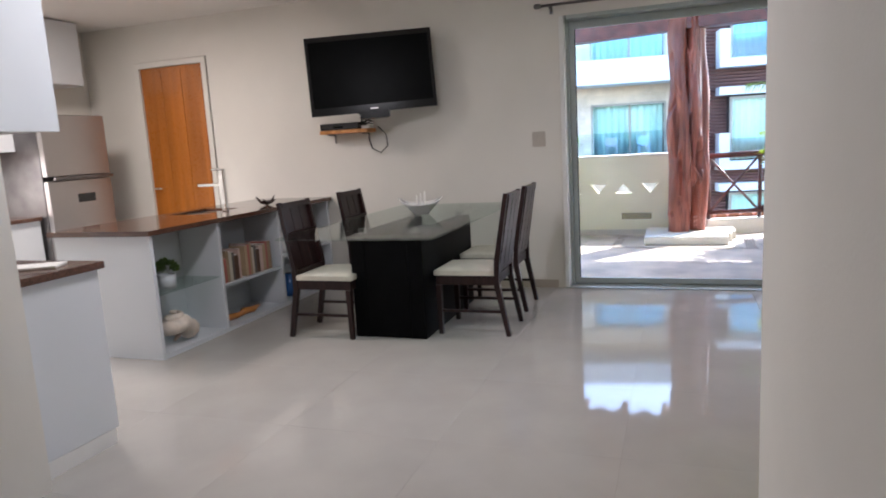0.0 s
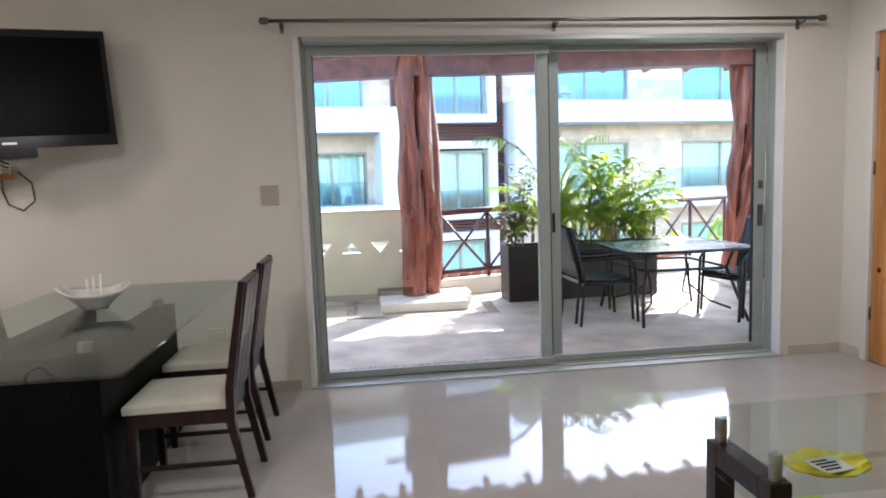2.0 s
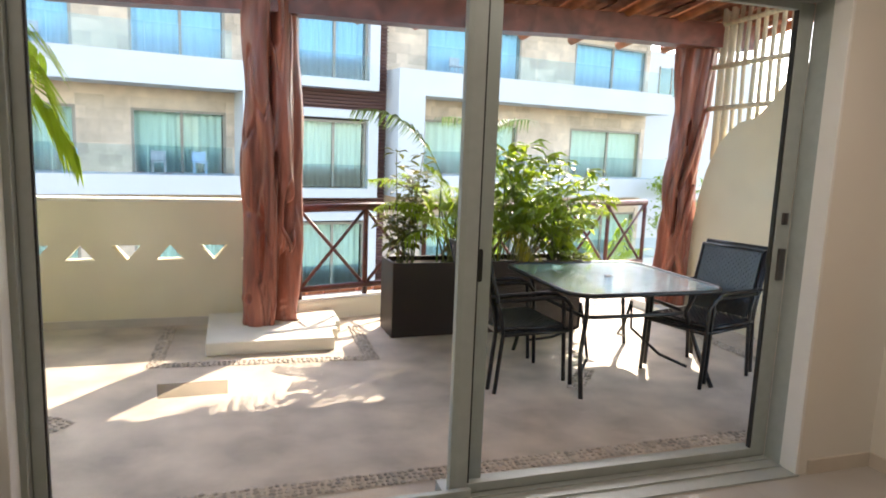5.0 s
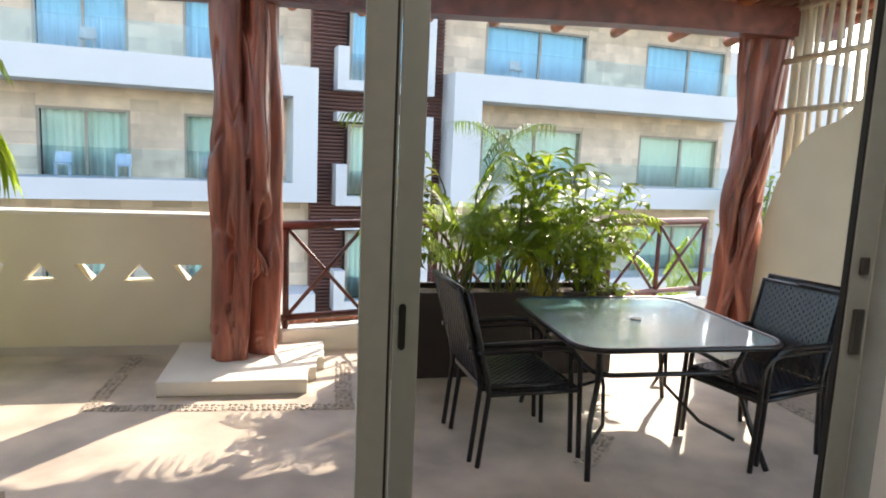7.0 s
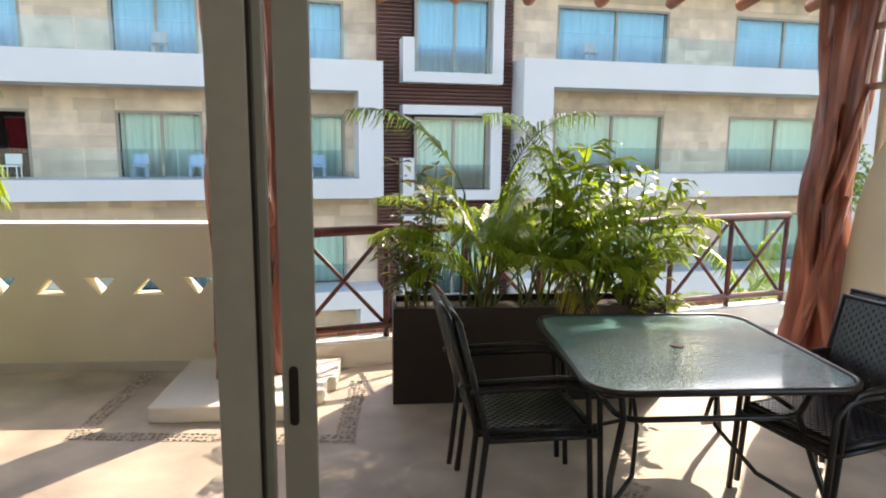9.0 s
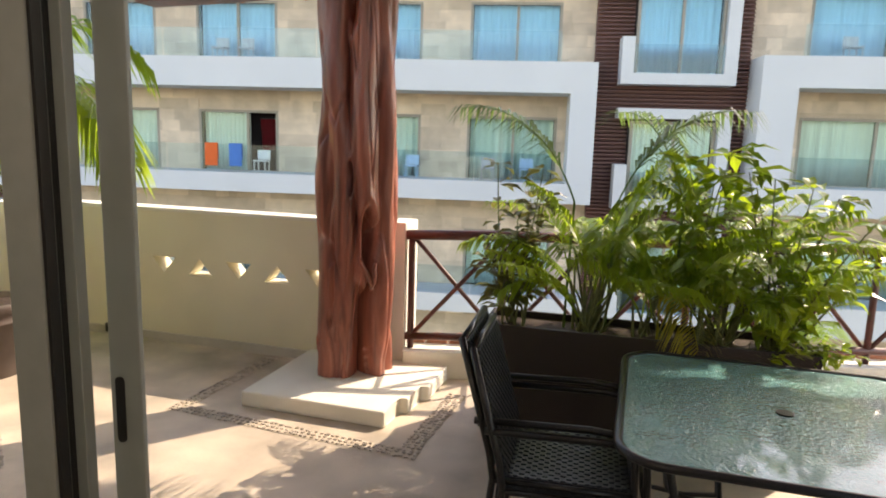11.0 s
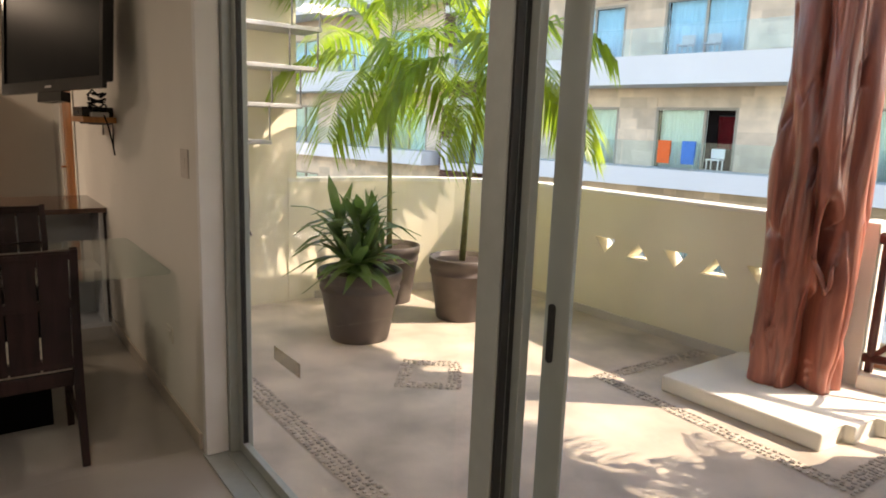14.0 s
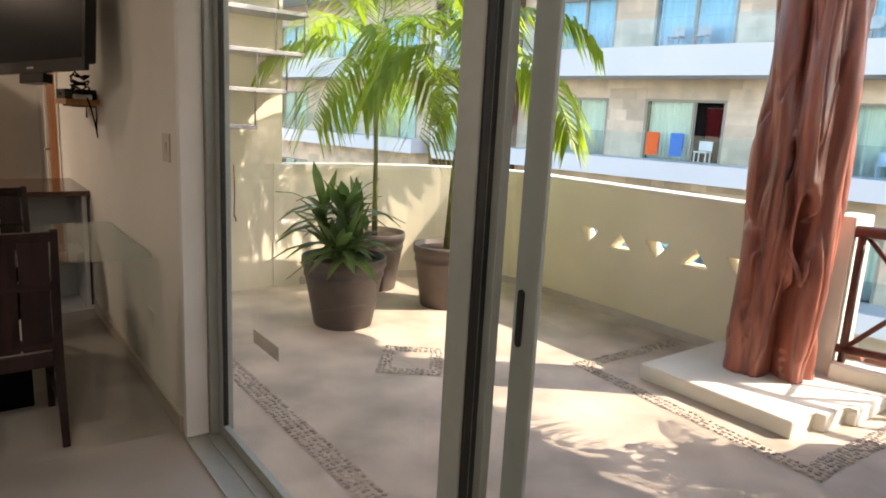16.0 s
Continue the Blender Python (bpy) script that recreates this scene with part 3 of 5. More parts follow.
for k in range(3):
    part("ornament", tube([(-0.03 + 0.03 * k, 0, 0.03), (-0.04 + 0.04 * k, 0.01, 0.14 + 0.01 * k)], [0.012, 0.005], 8), M_CERAMIC, bowl, smooth=True)

# ---- kitchen ----
IX0, IX1, IY0, IZ = -3.60, -2.775, 3.32, 0.845
isl = thing("kitchen_island", "white kitchen island with open grey display shelves", "kitchen island", m=pose(0, 0, 0))
part("end_panel", box(IX0, IY0, 0.0, IX1, IY0 + 0.03, IZ), M_CABW, isl, "white end panel", bevel=0.002)
part("back_body", box(IX0, IY0 + 0.031, 0.0, IX1 - 0.36, YW - 0.002, IZ), M_NICHE, isl)
dividers = (4.02, 4.83, 5.70)
for y in dividers:
    part("divider", box(IX1 - 0.359, y - 0.015, 0.031, IX1, y + 0.015, IZ), M_CABW, isl, bevel=0.002)
part("bottom_board", box(IX1 - 0.359, IY0 + 0.031, 0.0, IX1 - 0.001, YW - 0.002, 0.03), M_CABW, isl)
part("glass_shelf", box(IX1 - 0.355, IY0 + 0.032, 0.43, IX1 - 0.02, 4.004, 0.438), M_TGLASS, isl, "clear glass shelf")
part("shelf", box(IX1 - 0.355, 4.036, 0.34, IX1 - 0.01, 4.814, 0.36), M_NICHE, isl)
part("shelf", box(IX1 - 0.355, 4.846, 0.42, IX1 - 0.01, 5.684, 0.44), M_NICHE, isl)
ct = thing("worktop", "polished brown stone worktop with a sunk steel sink", "worktop", m=pose(0, 0, 0))
wt = bmesh.new()
for q in ((IX0 - 0.03, IY0 - 0.03, IX1 + 0.03, 4.30), (IX0 - 0.03, 4.30, -3.50, 4.80), (-3.14, 4.30, IX1 + 0.03, 4.80), (IX0 - 0.03, 4.80, IX1 + 0.03, YW - 0.001)):
    box(q[0], q[1], IZ + 0.001, q[2], q[3], IZ + 0.035, wt)
part("slab", wt, M_COUNTER, ct)
part("sink", box(-3.50, 4.30, IZ - 0.0, -3.14, 4.80, IZ + 0.012), M_STEEL, ct, "steel sink basin")
fa = thing("faucet", "tall square chrome kitchen faucet", "faucet", m=pose(-3.06, 4.50, IZ + 0.035))
part("column", box(-0.022, -0.022, 0.0, 0.022, 0.022, 0.34), M_CHROME, fa, bevel=0.004)
part("spout", box(-0.24, -0.016, 0.21, -0.0225, 0.016, 0.235), M_CHROME, fa, bevel=0.003)
part("lever", box(-0.10, -0.013, 0.341, 0.03, 0.013, 0.353), M_CHROME, fa, bevel=0.003)
star = thing("starfish_ornament", "dark star-shaped ornament on the worktop", "ornament", m=pose(-2.98, 4.98, IZ + 0.035))
for k in range(5):
    a = k * 1.257
    part("arm", tube([(0, 0, 0.02), (0.05 * math.cos(a), 0.05 * math.sin(a), 0.03), (0.09 * math.cos(a), 0.09 * math.sin(a), 0.05 + 0.03 * (k % 2))], [0.022, 0.014, 0.004], 7), M_ESPRESSO, star, smooth=True)
# plant, shell and books in the open shelves
pp = thing("potted_plant", "small round green plant in a grey pot", "plant", m=pose(-2.90, 3.575, 0.438))
part("pot", lathe([(0.03, 0.0), (0.055, 0.002), (0.062, 0.10), (0.05, 0.10), (0.045, 0.085), (0.001, 0.085)], 20), M_NICHE, pp, smooth=True)
lv = bmesh.new()
rnd = random.Random(8)
for k in range(260):
    d = Vector((rnd.gauss(0, 1), rnd.gauss(0, 1), abs(rnd.gauss(0, 1)) * 0.8)).normalized()
    p = Vector((0, 0, 0.125)) + d * 0.082 * rnd.uniform(0.6, 1.05)
    s = d.orthogonal().normalized() * 0.012
    lv.faces.new([lv.verts.new(q) for q in (p - s, p + d * 0.018, p + s, p - d * 0.01)])
part("leaves", lv, M_LEAF3, pp)
sh = thing("seashell", "large pale pink conch shell on the bottom shelf", "seashell", m=pose(-2.91, 3.62, 0.03, 0, 0, 40))
sp = []
for k in range(40):
    a = k * 0.42
    f = 1 - k / 40
    sp.append(((0.02 + 0.065 * f) * math.cos(a), (0.02 + 0.045 * f) * math.sin(a), 0.09 + 0.15 * k / 40))
part("whorl", tube(sp, [0.075 * (1 - k / 44) for k in range(40)], 10), mat("shell", (0.80, 0.69, 0.58), 0.4, vary=0.12, scale=14, bump=0.4), sh, smooth=True)
part("lip", tube([(-0.02, 0.0, 0.02), (0.02, 0.05, 0.06), (0.03, 0.10, 0.14), (0.0, 0.08, 0.20)], [0.02, 0.05, 0.05, 0.015], 10, flat=0.5), mat("shell_lip", (0.78, 0.60, 0.48), 0.3, vary=0.05), sh, smooth=True)
rnd = random.Random(12)
bcol = ((0.45, 0.33, 0.20), (0.10, 0.05, 0.03), (0.55, 0.50, 0.40), (0.42, 0.13, 0.10), (0.62, 0.45, 0.38), (0.12, 0.10, 0.09), (0.35, 0.25, 0.15))
bmats = [mat("book_cover", c, 0.5, vary=0.06) for c in bcol]
y = 4.07
k = 0
while y < 4.72:
    w, h, d = rnd.uniform(0.022, 0.05), rnd.uniform(0.19, 0.26), rnd.uniform(0.15, 0.20)
    bk = thing("book", "upright book on the island shelf", "book", "books on the island shelf", pose(IX1 - 0.05, y, 0.36))
    part("cover", box(-d, 0, 0, 0, w, h), bmats[(k * 3) % 7], bk, bevel=0.002)
    part("pages", box(-d + 0.004, 0.004, h - 0.004, -0.006, w - 0.004, h + 0.0015), M_PAPER, bk)
    y += w + 0.003 + (0.06 if k == 6 else 0)
    k += 1
for q, (yy, zz) in enumerate(((4.20, 0.03), (4.42, 0.03))):
    s2 = thing("driftwood_ornament", "flat reddish wooden ornament on the bottom shelf", "ornament", "ornaments on the bottom shelf", pose(IX1 - 0.10, yy, zz))
    part("body", tube([(0, -0.12, 0.02), (-0.02, -0.05, 0.035), (0.0, 0.06, 0.03), (0.02, 0.13, 0.05)], [0.012, 0.03, 0.026, 0.008], 8), M_PINE, s2, smooth=True)
jar = thing("blue_jar", "blue glass jar in the end shelf", "jar", m=pose(IX1 - 0.12, 5.1, 0.03))
part("body", lathe([(0.05, 0), (0.08, 0.01), (0.10, 0.09), (0.07, 0.17), (0.045, 0.19), (0.05, 0.21), (0.001, 0.20)], 20), mat("blue_glaze", (0.03, 0.10, 0.28), 0.15), jar, smooth=True)
vase = thing("white_vase", "white shell-shaped vase in the end shelf", "vase", m=pose(IX1 - 0.12, 5.05, 0.44))
part("body", lathe([(0.04, 0), (0.05, 0.005), (0.08, 0.08), (0.055, 0.16), (0.07, 0.20), (0.001, 0.19)], 18), M_CERAMIC, vase, smooth=True)

# counter beside the hall, with its upper cabinet
nc = thing("base_cabinet", "white base cabinet with a plain end panel", "cabinet", m=pose(0, 0, 0))
part("body", box(-4.4, 1.605, 0.10, -2.085, 2.235, 0.845), M_CABW, nc, bevel=0.002)
part("end_panel", box(-2.084, 1.785, 0.075, -2.066, 2.24, 0.845), M_CABW, nc, "white laminate end panel", bevel=0.002)
part("plinth", box(-4.4, 1.605, 0.0, -2.066, 2.22, 0.074), M_TRIM, nc)
nw = thing("worktop", "brown stone worktop on the base cabinet", "worktop", m=pose(0, 0, 0))
part("slab", box(-4.4, 1.605, 0.846, -2.125, 2.265, 0.88), M_COUNTER, nw, bevel=0.003)
part("slab_end", box(-2.124, 1.785, 0.846, -2.045, 2.265, 0.88), M_COUNTER, nw, bevel=0.003)
bk = thing("folded_leaflet", "white folded leaflet on the worktop", "leaflet", m=pose(-2.25, 2.08, 0.88, 0, 0, 30))
part("sheet", box(-0.11, -0.07, 0.0, 0.11, 0.07, 0.012), M_PAPER, bk, bevel=0.003)
uc = thing("wall_cabinet", "white laminate upper cabinet", "cabinet", m=pose(0, 0, 0))
part("body", box(-4.4, 1.605, 1.48, -2.125, 2.16, 2.30), M_CABW, uc, bevel=0.002)
for k in range(4):
    part("door", box(-4.4 + k * 0.565, 2.162, 1.482, -3.84 + k * 0.565, 2.18, 2.298), M_CABW, uc, bevel=0.002)
part("end_panel", box(-2.124, 1.785, 1.475, -2.105, 2.18, 2.30), M_CABW, uc, bevel=0.002)
# fridge on the west wall
fg = thing("refrigerator", "brushed steel refrigerator with a top freezer", "refrigerator", m=pose(-5.28, 4.80, 0))
part("body", box(-0.35, -0.36, 0.03, 0.31, 0.36, 1.80), M_DARKSTEEL, fg, bevel=0.01)
fz = part("freezer_door", box(0.315, -0.36, 1.235, 0.375, 0.36, 1.80), M_STEEL, fg, bevel=0.008)
part("handle", box(0.376, -0.30, 1.20, 0.41, 0.36, 1.232), M_DARKSTEEL, fz, "dark recessed handle", bevel=0.004)
fd = part("fridge_door", box(0.315, -0.36, 0.06, 0.375, 0.36, 1.195), M_STEEL, fg, bevel=0.008)
part("dispenser", box(0.371, -0.06, 0.98, 0.379, 0.14, 1.06), M_GLOSSBLK, fd, "black water dispenser", bevel=0.002)
kc = thing("base_cabinet", "white base cabinet beside the refrigerator", "cabinet", m=pose(0, 0, 0))
part("body", box(XK + 0.002, 2.4, 0.0, -5.05, 4.42, 0.845), M_CABW, kc, bevel=0.002)
kw = thing("worktop", "brown stone worktop beside the refrigerator", "worktop", m=pose(0, 0, 0))
part("slab", box(XK + 0.002, 2.4, 0.846, -5.02, 4.42, 0.88), M_COUNTER, kw, bevel=0.003)
uk = thing("wall_cabinet", "white upper cabinet above the refrigerator", "cabinet", m=pose(0, 0, 0))
part("body", box(XK + 0.002, 4.45, 2.12, -5.25, 5.30, 2.74), M_CABW, uk, bevel=0.002)
part("door", box(-5.249, 4.455, 2.125, -5.232, 5.295, 2.735), M_CABW, uk, bevel=0.002)
uk2 = thing("wall_cabinet", "white upper cabinet with lights beneath", "cabinet", m=pose(0, 0, 0))
part("body", box(XK + 0.002, 2.4, 1.48, -5.25, 4.44, 2.74), M_CABW, uk2, bevel=0.002)

# ---- living corner ----
cf = thing("coffee_table", "low glass coffee table on dark wooden frames", "coffee table", m=pose(1.18, 3.16, 0))
part("glass_top", prism(rounded(0, 0, 1.10, 0.53, 0.015, 3), 0.440, 0.452), M_TGLASS, cf, "clear glass top")
for x in (0.05, 0.97):
    for y in (0.06, 0.40):
        part("leg", box(x, y, 0.0, x + 0.08, y + 0.07, 0.345), M_ESPRESSO, cf, bevel=0.003)
        part("spacer", lathe([(0.001, 0.346), (0.022, 0.346), (0.022, 0.4395), (0.001, 0.4395)], 16, centre=(x + 0.04, y + 0.035)), M_STEEL, cf, "steel spacer")
    part("end_beam", box(x, 0.131, 0.265, x + 0.08, 0.399, 0.345), M_ESPRESSO, cf, bevel=0.003)
part("lower_shelf", box(0.02, 0.132, 0.255, 1.08, 0.398, 0.264), M_TGLASS, cf, "clear glass lower shelf")
yb = thing("yellow_dish", "yellow leaf-shaped dish on the coffee table", "dish", m=pose(1.59, 3.425, 0.265))
db = bmesh.new()
rings = []
for r, z in ((0.04, 0.0), (0.08, 0.008), (0.145, 0.04), (0.141, 0.042), (0.075, 0.014), (0.001, 0.012)):
    rings.append([db.verts.new((r * 1.1 * math.cos(a), r * 0.8 * math.sin(a), z + (0.012 * math.sin(5 * a) if z > 0.04 else 0))) for a in (2 * math.pi * j / 30 for j in range(30))])
for a, b in zip(rings, rings[1:]):
    for j in range(30):
        db.faces.new((a[j], a[(j + 1) % 30], b[(j + 1) % 30], b[j]))
db.faces.new(rings[0][::-1])
part("body", db, M_YELLOW, yb, smooth=True)
pm = thing("leaflet", "printed leaflet lying in the yellow dish", "leaflet", m=pose(1.60, 3.425, 0.292, 5, 4, 15))
part("sheet", box(-0.075, -0.05, 0.0, 0.075, 0.05, 0.004), M_PAPER, pm)
for k in range(4):
    part("print", box(-0.06, -0.036 + 0.02 * k, 0.0045, 0.02 + 0.012 * (k % 3), -0.026 + 0.02 * k, 0.0055), M_BLACK, pm, "dark printed block")
sf = thing("sofa", "lime green fabric sofa with rounded arms", "sofa", m=pose(0.92, 1.93, 0))


def cushion(x0, y0, z0, x1, y1, z1, r):
    b = prism(rounded(x0, y0, x1, y1, r, 5), z0, z1)
    bmesh.ops.bevel(b, geom=[e for e in b.edges if abs(e.verts[0].co.z - e.verts[1].co.z) < 1e-5], offset=r * 0.8, segments=4, profile=0.5, affect="EDGES")
    return b


part("base", cushion(0.03, 0.03, 0.06, 1.9, 0.80, 0.30, 0.04), M_LIME, sf, smooth=True)
part("arm", cushion(0.0, 0.0, 0.05, 0.20, 0.82, 0.56, 0.07), M_LIME, sf, smooth=True)
part("arm", cushion(1.74, 0.0, 0.05, 1.94, 0.82, 0.56, 0.07), M_LIME, sf, smooth=True)
part("backrest", cushion(0.21, 0.0, 0.305, 1.73, 0.22, 0.80, 0.07), M_LIME, sf, smooth=True)
for k in range(2):
    part("seat_cushion", cushion(0.21 + 0.765 * k, 0.23, 0.305, 0.965 + 0.765 * k, 0.80, 0.44, 0.05), M_LIME, sf, smooth=True)
for x in (0.06, 1.82):
    for y in (0.08, 0.72):
        part("foot", box(x, y, 0.0, x + 0.05, y + 0.05, 0.065), M_ESPRESSO, sf)

# floor tiles, one by one
tile_mesh = bpy.data.meshes.new("tile")
tb = box(-0.3997, -0.3997, -0.008, 0.3997, 0.3997, 0.0)
bmesh.ops.bevel(tb, geom=[e for e in tb.edges if e.verts[0].co.z > -0.001 and e.verts[1].co.z > -0.001], offset=0.0004, segments=1, affect="EDGES")
tb.to_mesh(tile_mesh)
tb.free()
tile_mesh.materials.append(M_TILE)
ny, nx = 11, 12
for i in range(nx):
    for j in range(ny):
        x, y = XE - 0.4 - 0.8 * i, YW + 0.03 - 0.4 - 0.8 * j
        if x < XK - 0.2 or y < -3.2:
            continue
        if x > 1.4 and y < 1.4 or x < -2.7 and y < 1.2:
            continue
        t = new("tile", tile_mesh)
        t.location = (x, y, 0.0)
        t.parent = floor

# ---- patio setting ----
PZ = -0.045
patio = structure("patio_floor", prism([(-4.2, YO + 0.001), (5.2, YO + 0.001), (5.2, 10.35), (3.2, 9.85), (0.9, 9.45), (0.9, 9.9), (-3.6, 9.9), (-4.2, 9.2)], -0.35, PZ), M_PATIO, "pale beige stone patio floor")
structure("ground", box(-400, 6.2, -7.2, 400, 900, -7.0), M_GROUND, "far garden ground")
structure("patio_threshold", box(OX0 + 0.002, YO - 0.10, -0.25, OX1 - 0.002, YO, -0.045), M_PATIO, "stone threshold")

# parapet with triangular openings
pw = bmesh.new()
PX0, PX1, PYI, PYO, PH = -1.95, 0.699, 9.33, 9.49, 1.02


def loop2(points):
    vs = [pw.verts.new((x, PYI, z)) for x, z in points]
    return [pw.edges.new((vs[i], vs[(i + 1) % len(vs)])) for i in range(len(vs))]


edges = loop2([(PX0, PZ - 0.1), (PX1, PZ - 0.1), (PX1, PH), (PX0, PH)])
for k in range(4):
    x = 0.03 - 0.69 * k
    if k < 3:
        edges += loop2([(x, 0.655), (x + 0.115, 0.525), (x + 0.23, 0.655)])
    x = 0.37 - 0.69 * k
    if k < 3:
        edges += loop2([(x, 0.525), (x + 0.23, 0.525), (x + 0.115, 0.66)])
bmesh.ops.triangle_fill(pw, edges=edges, use_beauty=True)
ext = bmesh.ops.extrude_face_region(pw, geom=pw.faces[:])
bmesh.ops.translate(pw, verts=[v for v in ext["geom"] if isinstance(v, bmesh.types.BMVert)], vec=(0, PYO - PYI, 0))
bmesh.ops.recalc_face_normals(pw, faces=pw.faces[:])
structure("parapet_wall", pw, M_STUCCO, "cream stucco parapet with triangular openings")
arc = []
for k in range(17):
    a = radians(90 * k / 16)
    arc.append((PX0 - 1.02 * math.sin(a), 7.45 + (PYI - 7.45) * math.cos(a)))
arc.append((-2.97, 7.2))


def ribbon(path, thick, z0, z1):
    b = bmesh.new()
    rows = []
    for i, p in enumerate(path):
        d = (Vector(path[min(i + 1, len(path) - 1)]) - Vector(path[max(i - 1, 0)])).normalized()
        nrm = Vector((d.y, -d.x)) * thick
        q = (p[0] + nrm.x, p[1] + nrm.y)
        rows.append([b.verts.new(c) for c in ((*p, z0), (*q, z0), (*q, z1), (*p, z1))])
    for a, c in zip(rows, rows[1:]):
        for k in range(4):
            b.faces.new((a[k], a[(k + 1) % 4], c[(k + 1) % 4], c[k]))
    b.faces.new(rows[0][::-1])
    b.faces.new(rows[-1])
    bmesh.ops.recalc_face_normals(b, faces=b.faces[:])
    return b


structure("parapet_curve", ribbon(arc, 0.16, PZ - 0.1, PH - 0.004), M_STUCCO, "cream stucco parapet, curved")
structure("parapet_base", ribbon([(PX1, PYI - 0.022)] + [(x, y) for x, y in [(PX0, PYI - 0.022)]] + [(x + 0.02 * math.sin(radians(90 * k / 16)), y - 0.022 * math.cos(radians(90 * k / 16))) for k, (x, y) in enumerate(arc[1:17], 1)], 0.020, PZ, PZ + 0.07), M_BASEB, "beige base strip along the parapet")
structure("parapet_cap", box(PX0, PYI - 0.012, PH + 0.001, PX1, PYO + 0.012, PH + 0.03), M_STUCCO_W, "white cap of the parapet", bevel=0.008)
structure("parapet_cap_curve", ribbon(arc, 0.17, PH - 0.003, PH + 0.03), M_STUCCO_W, "white cap of the curved parapet")
dn = thing("wall_drain", "small dark drain spout at the foot of the parapet", "drain", m=pose(-1.77, PYI - 0.024, PZ + 0.02))
part("spout", prism(rounded(-0.045, -0.02, 0.045, 0.001, 0.008, 3), 0.0, 0.075), M_DARKSTEEL, dn)
part("opening", box(-0.030, -0.0225, 0.012, 0.030, -0.0205, 0.06), M_RUBBER, dn, "black drain hole")
structure("railing_post_wall", box(0.70, 9.292, PZ - 0.05, 0.845, 9.56, 1.062), M_STUCCO_W, "white stucco post beside the railing", bevel=0.01)

# stair wall and open treads
structure("wall_stair", box(-3.30, YO, -0.35, -2.98, 7.28, 3.2), M_STUCCO, "cream stucco wall below the outside stair")
structure("wall_stair_far", box(-4.4, 6.9, -0.35, -3.31, 7.2, 3.2), M_STUCCO, "cream stucco wall")
stair = thing("outside_stair", "open white stair treads on thin steel bars", "stair", m=pose(-2.979, 0, 0))
for k, (y1, z) in enumerate(((6.93, 1.36), (7.19, 1.65), (7.34, 1.95), (7.36, 2.26), (7.40, 2.57))):
    part("tread", box(0.0, 6.30, z - 0.012, 0.34, y1, z + 0.022), M_TREAD, stair, bevel=0.006)
    part("bar", tube([(0.34, y1 - 0.02, z + 0.02), (0.34, y1 - 0.02, z + 0.29)], 0.008, 6), M_DARKSTEEL, stair)
    part("bar", tube([(0.34, y1 - 0.26, z + 0.02), (0.34, y1 - 0.26, z + 0.29)], 0.008, 6), M_DARKSTEEL, stair)
cord = thing("hanging_cord", "thin cord with a metal hook on the stair wall", "cord", m=pose(-2.97, 6.85, 0.62))
part("line", tube([(0, 0, 0.42), (0.003, 0.006, 0.2), (0.0, 0.0, 0.0)], 0.004, 6), M_BLKMETAL, cord)
part("hook", tube([(0, 0, 0), (0.015, 0.01, -0.03), (0.0, 0.015, -0.05)], 0.008, 6), M_DARKSTEEL, cord)

# curved side wall with cane screen
prof = [(YO, 2.75), (7.4, 2.55), (7.75, 2.36), (7.95, 2.24), (8.10, 2.06), (8.25, 1.945), (8.45, 1.90), (8.58, 1.82), (8.72, 1.68), (8.84, 1.46), (8.92, 1.2), (8.97, 0.9), (8.99, 0.5), (8.99, -0.1), (YO, -0.1)]
sw = bmesh.new()
lo = [sw.verts.new((4.80, y, z)) for y, z in prof]
hi = [sw.verts.new((5.0, y, z)) for y, z in prof]
for i in range(len(prof)):
    sw.faces.new((lo[i], lo[(i + 1) % len(prof)], hi[(i + 1) % len(prof)], hi[i]))
sw.faces.new(lo[::-1])
sw.faces.new(hi)
bmesh.ops.recalc_face_normals(sw, faces=sw.faces[:])
structure("wall_patio_east", sw, M_STUCCO, "cream stucco side wall with a curved top")
screen = thing("cane_screen", "pale cane lattice screen above the side wall", "lattice screen", m=pose(4.90, 0, 0))
rnd = random.Random(3)
for k in range(10):
    y = 8.88 - 0.105 * k
    zb = 1.55 if y > 8.7 else 1.80 if y > 8.3 else 2.05
    part("cane", tube([(0, y, zb), (0.004 * rnd.uniform(-2, 2), y + rnd.uniform(-.015, .015), 2.4), (0, y + rnd.uniform(-.01, .01), 3.0)], 0.036 if k < 2 else 0.021, 10), M_BAMBOO, screen, smooth=True)
for z in (2.05, 2.45, 2.85):
    part("cross_cane", tube([(-0.03, 7.85, z + 0.02), (-0.03, 8.99, z)], 0.024, 8), M_BAMBOO, screen, smooth=True)


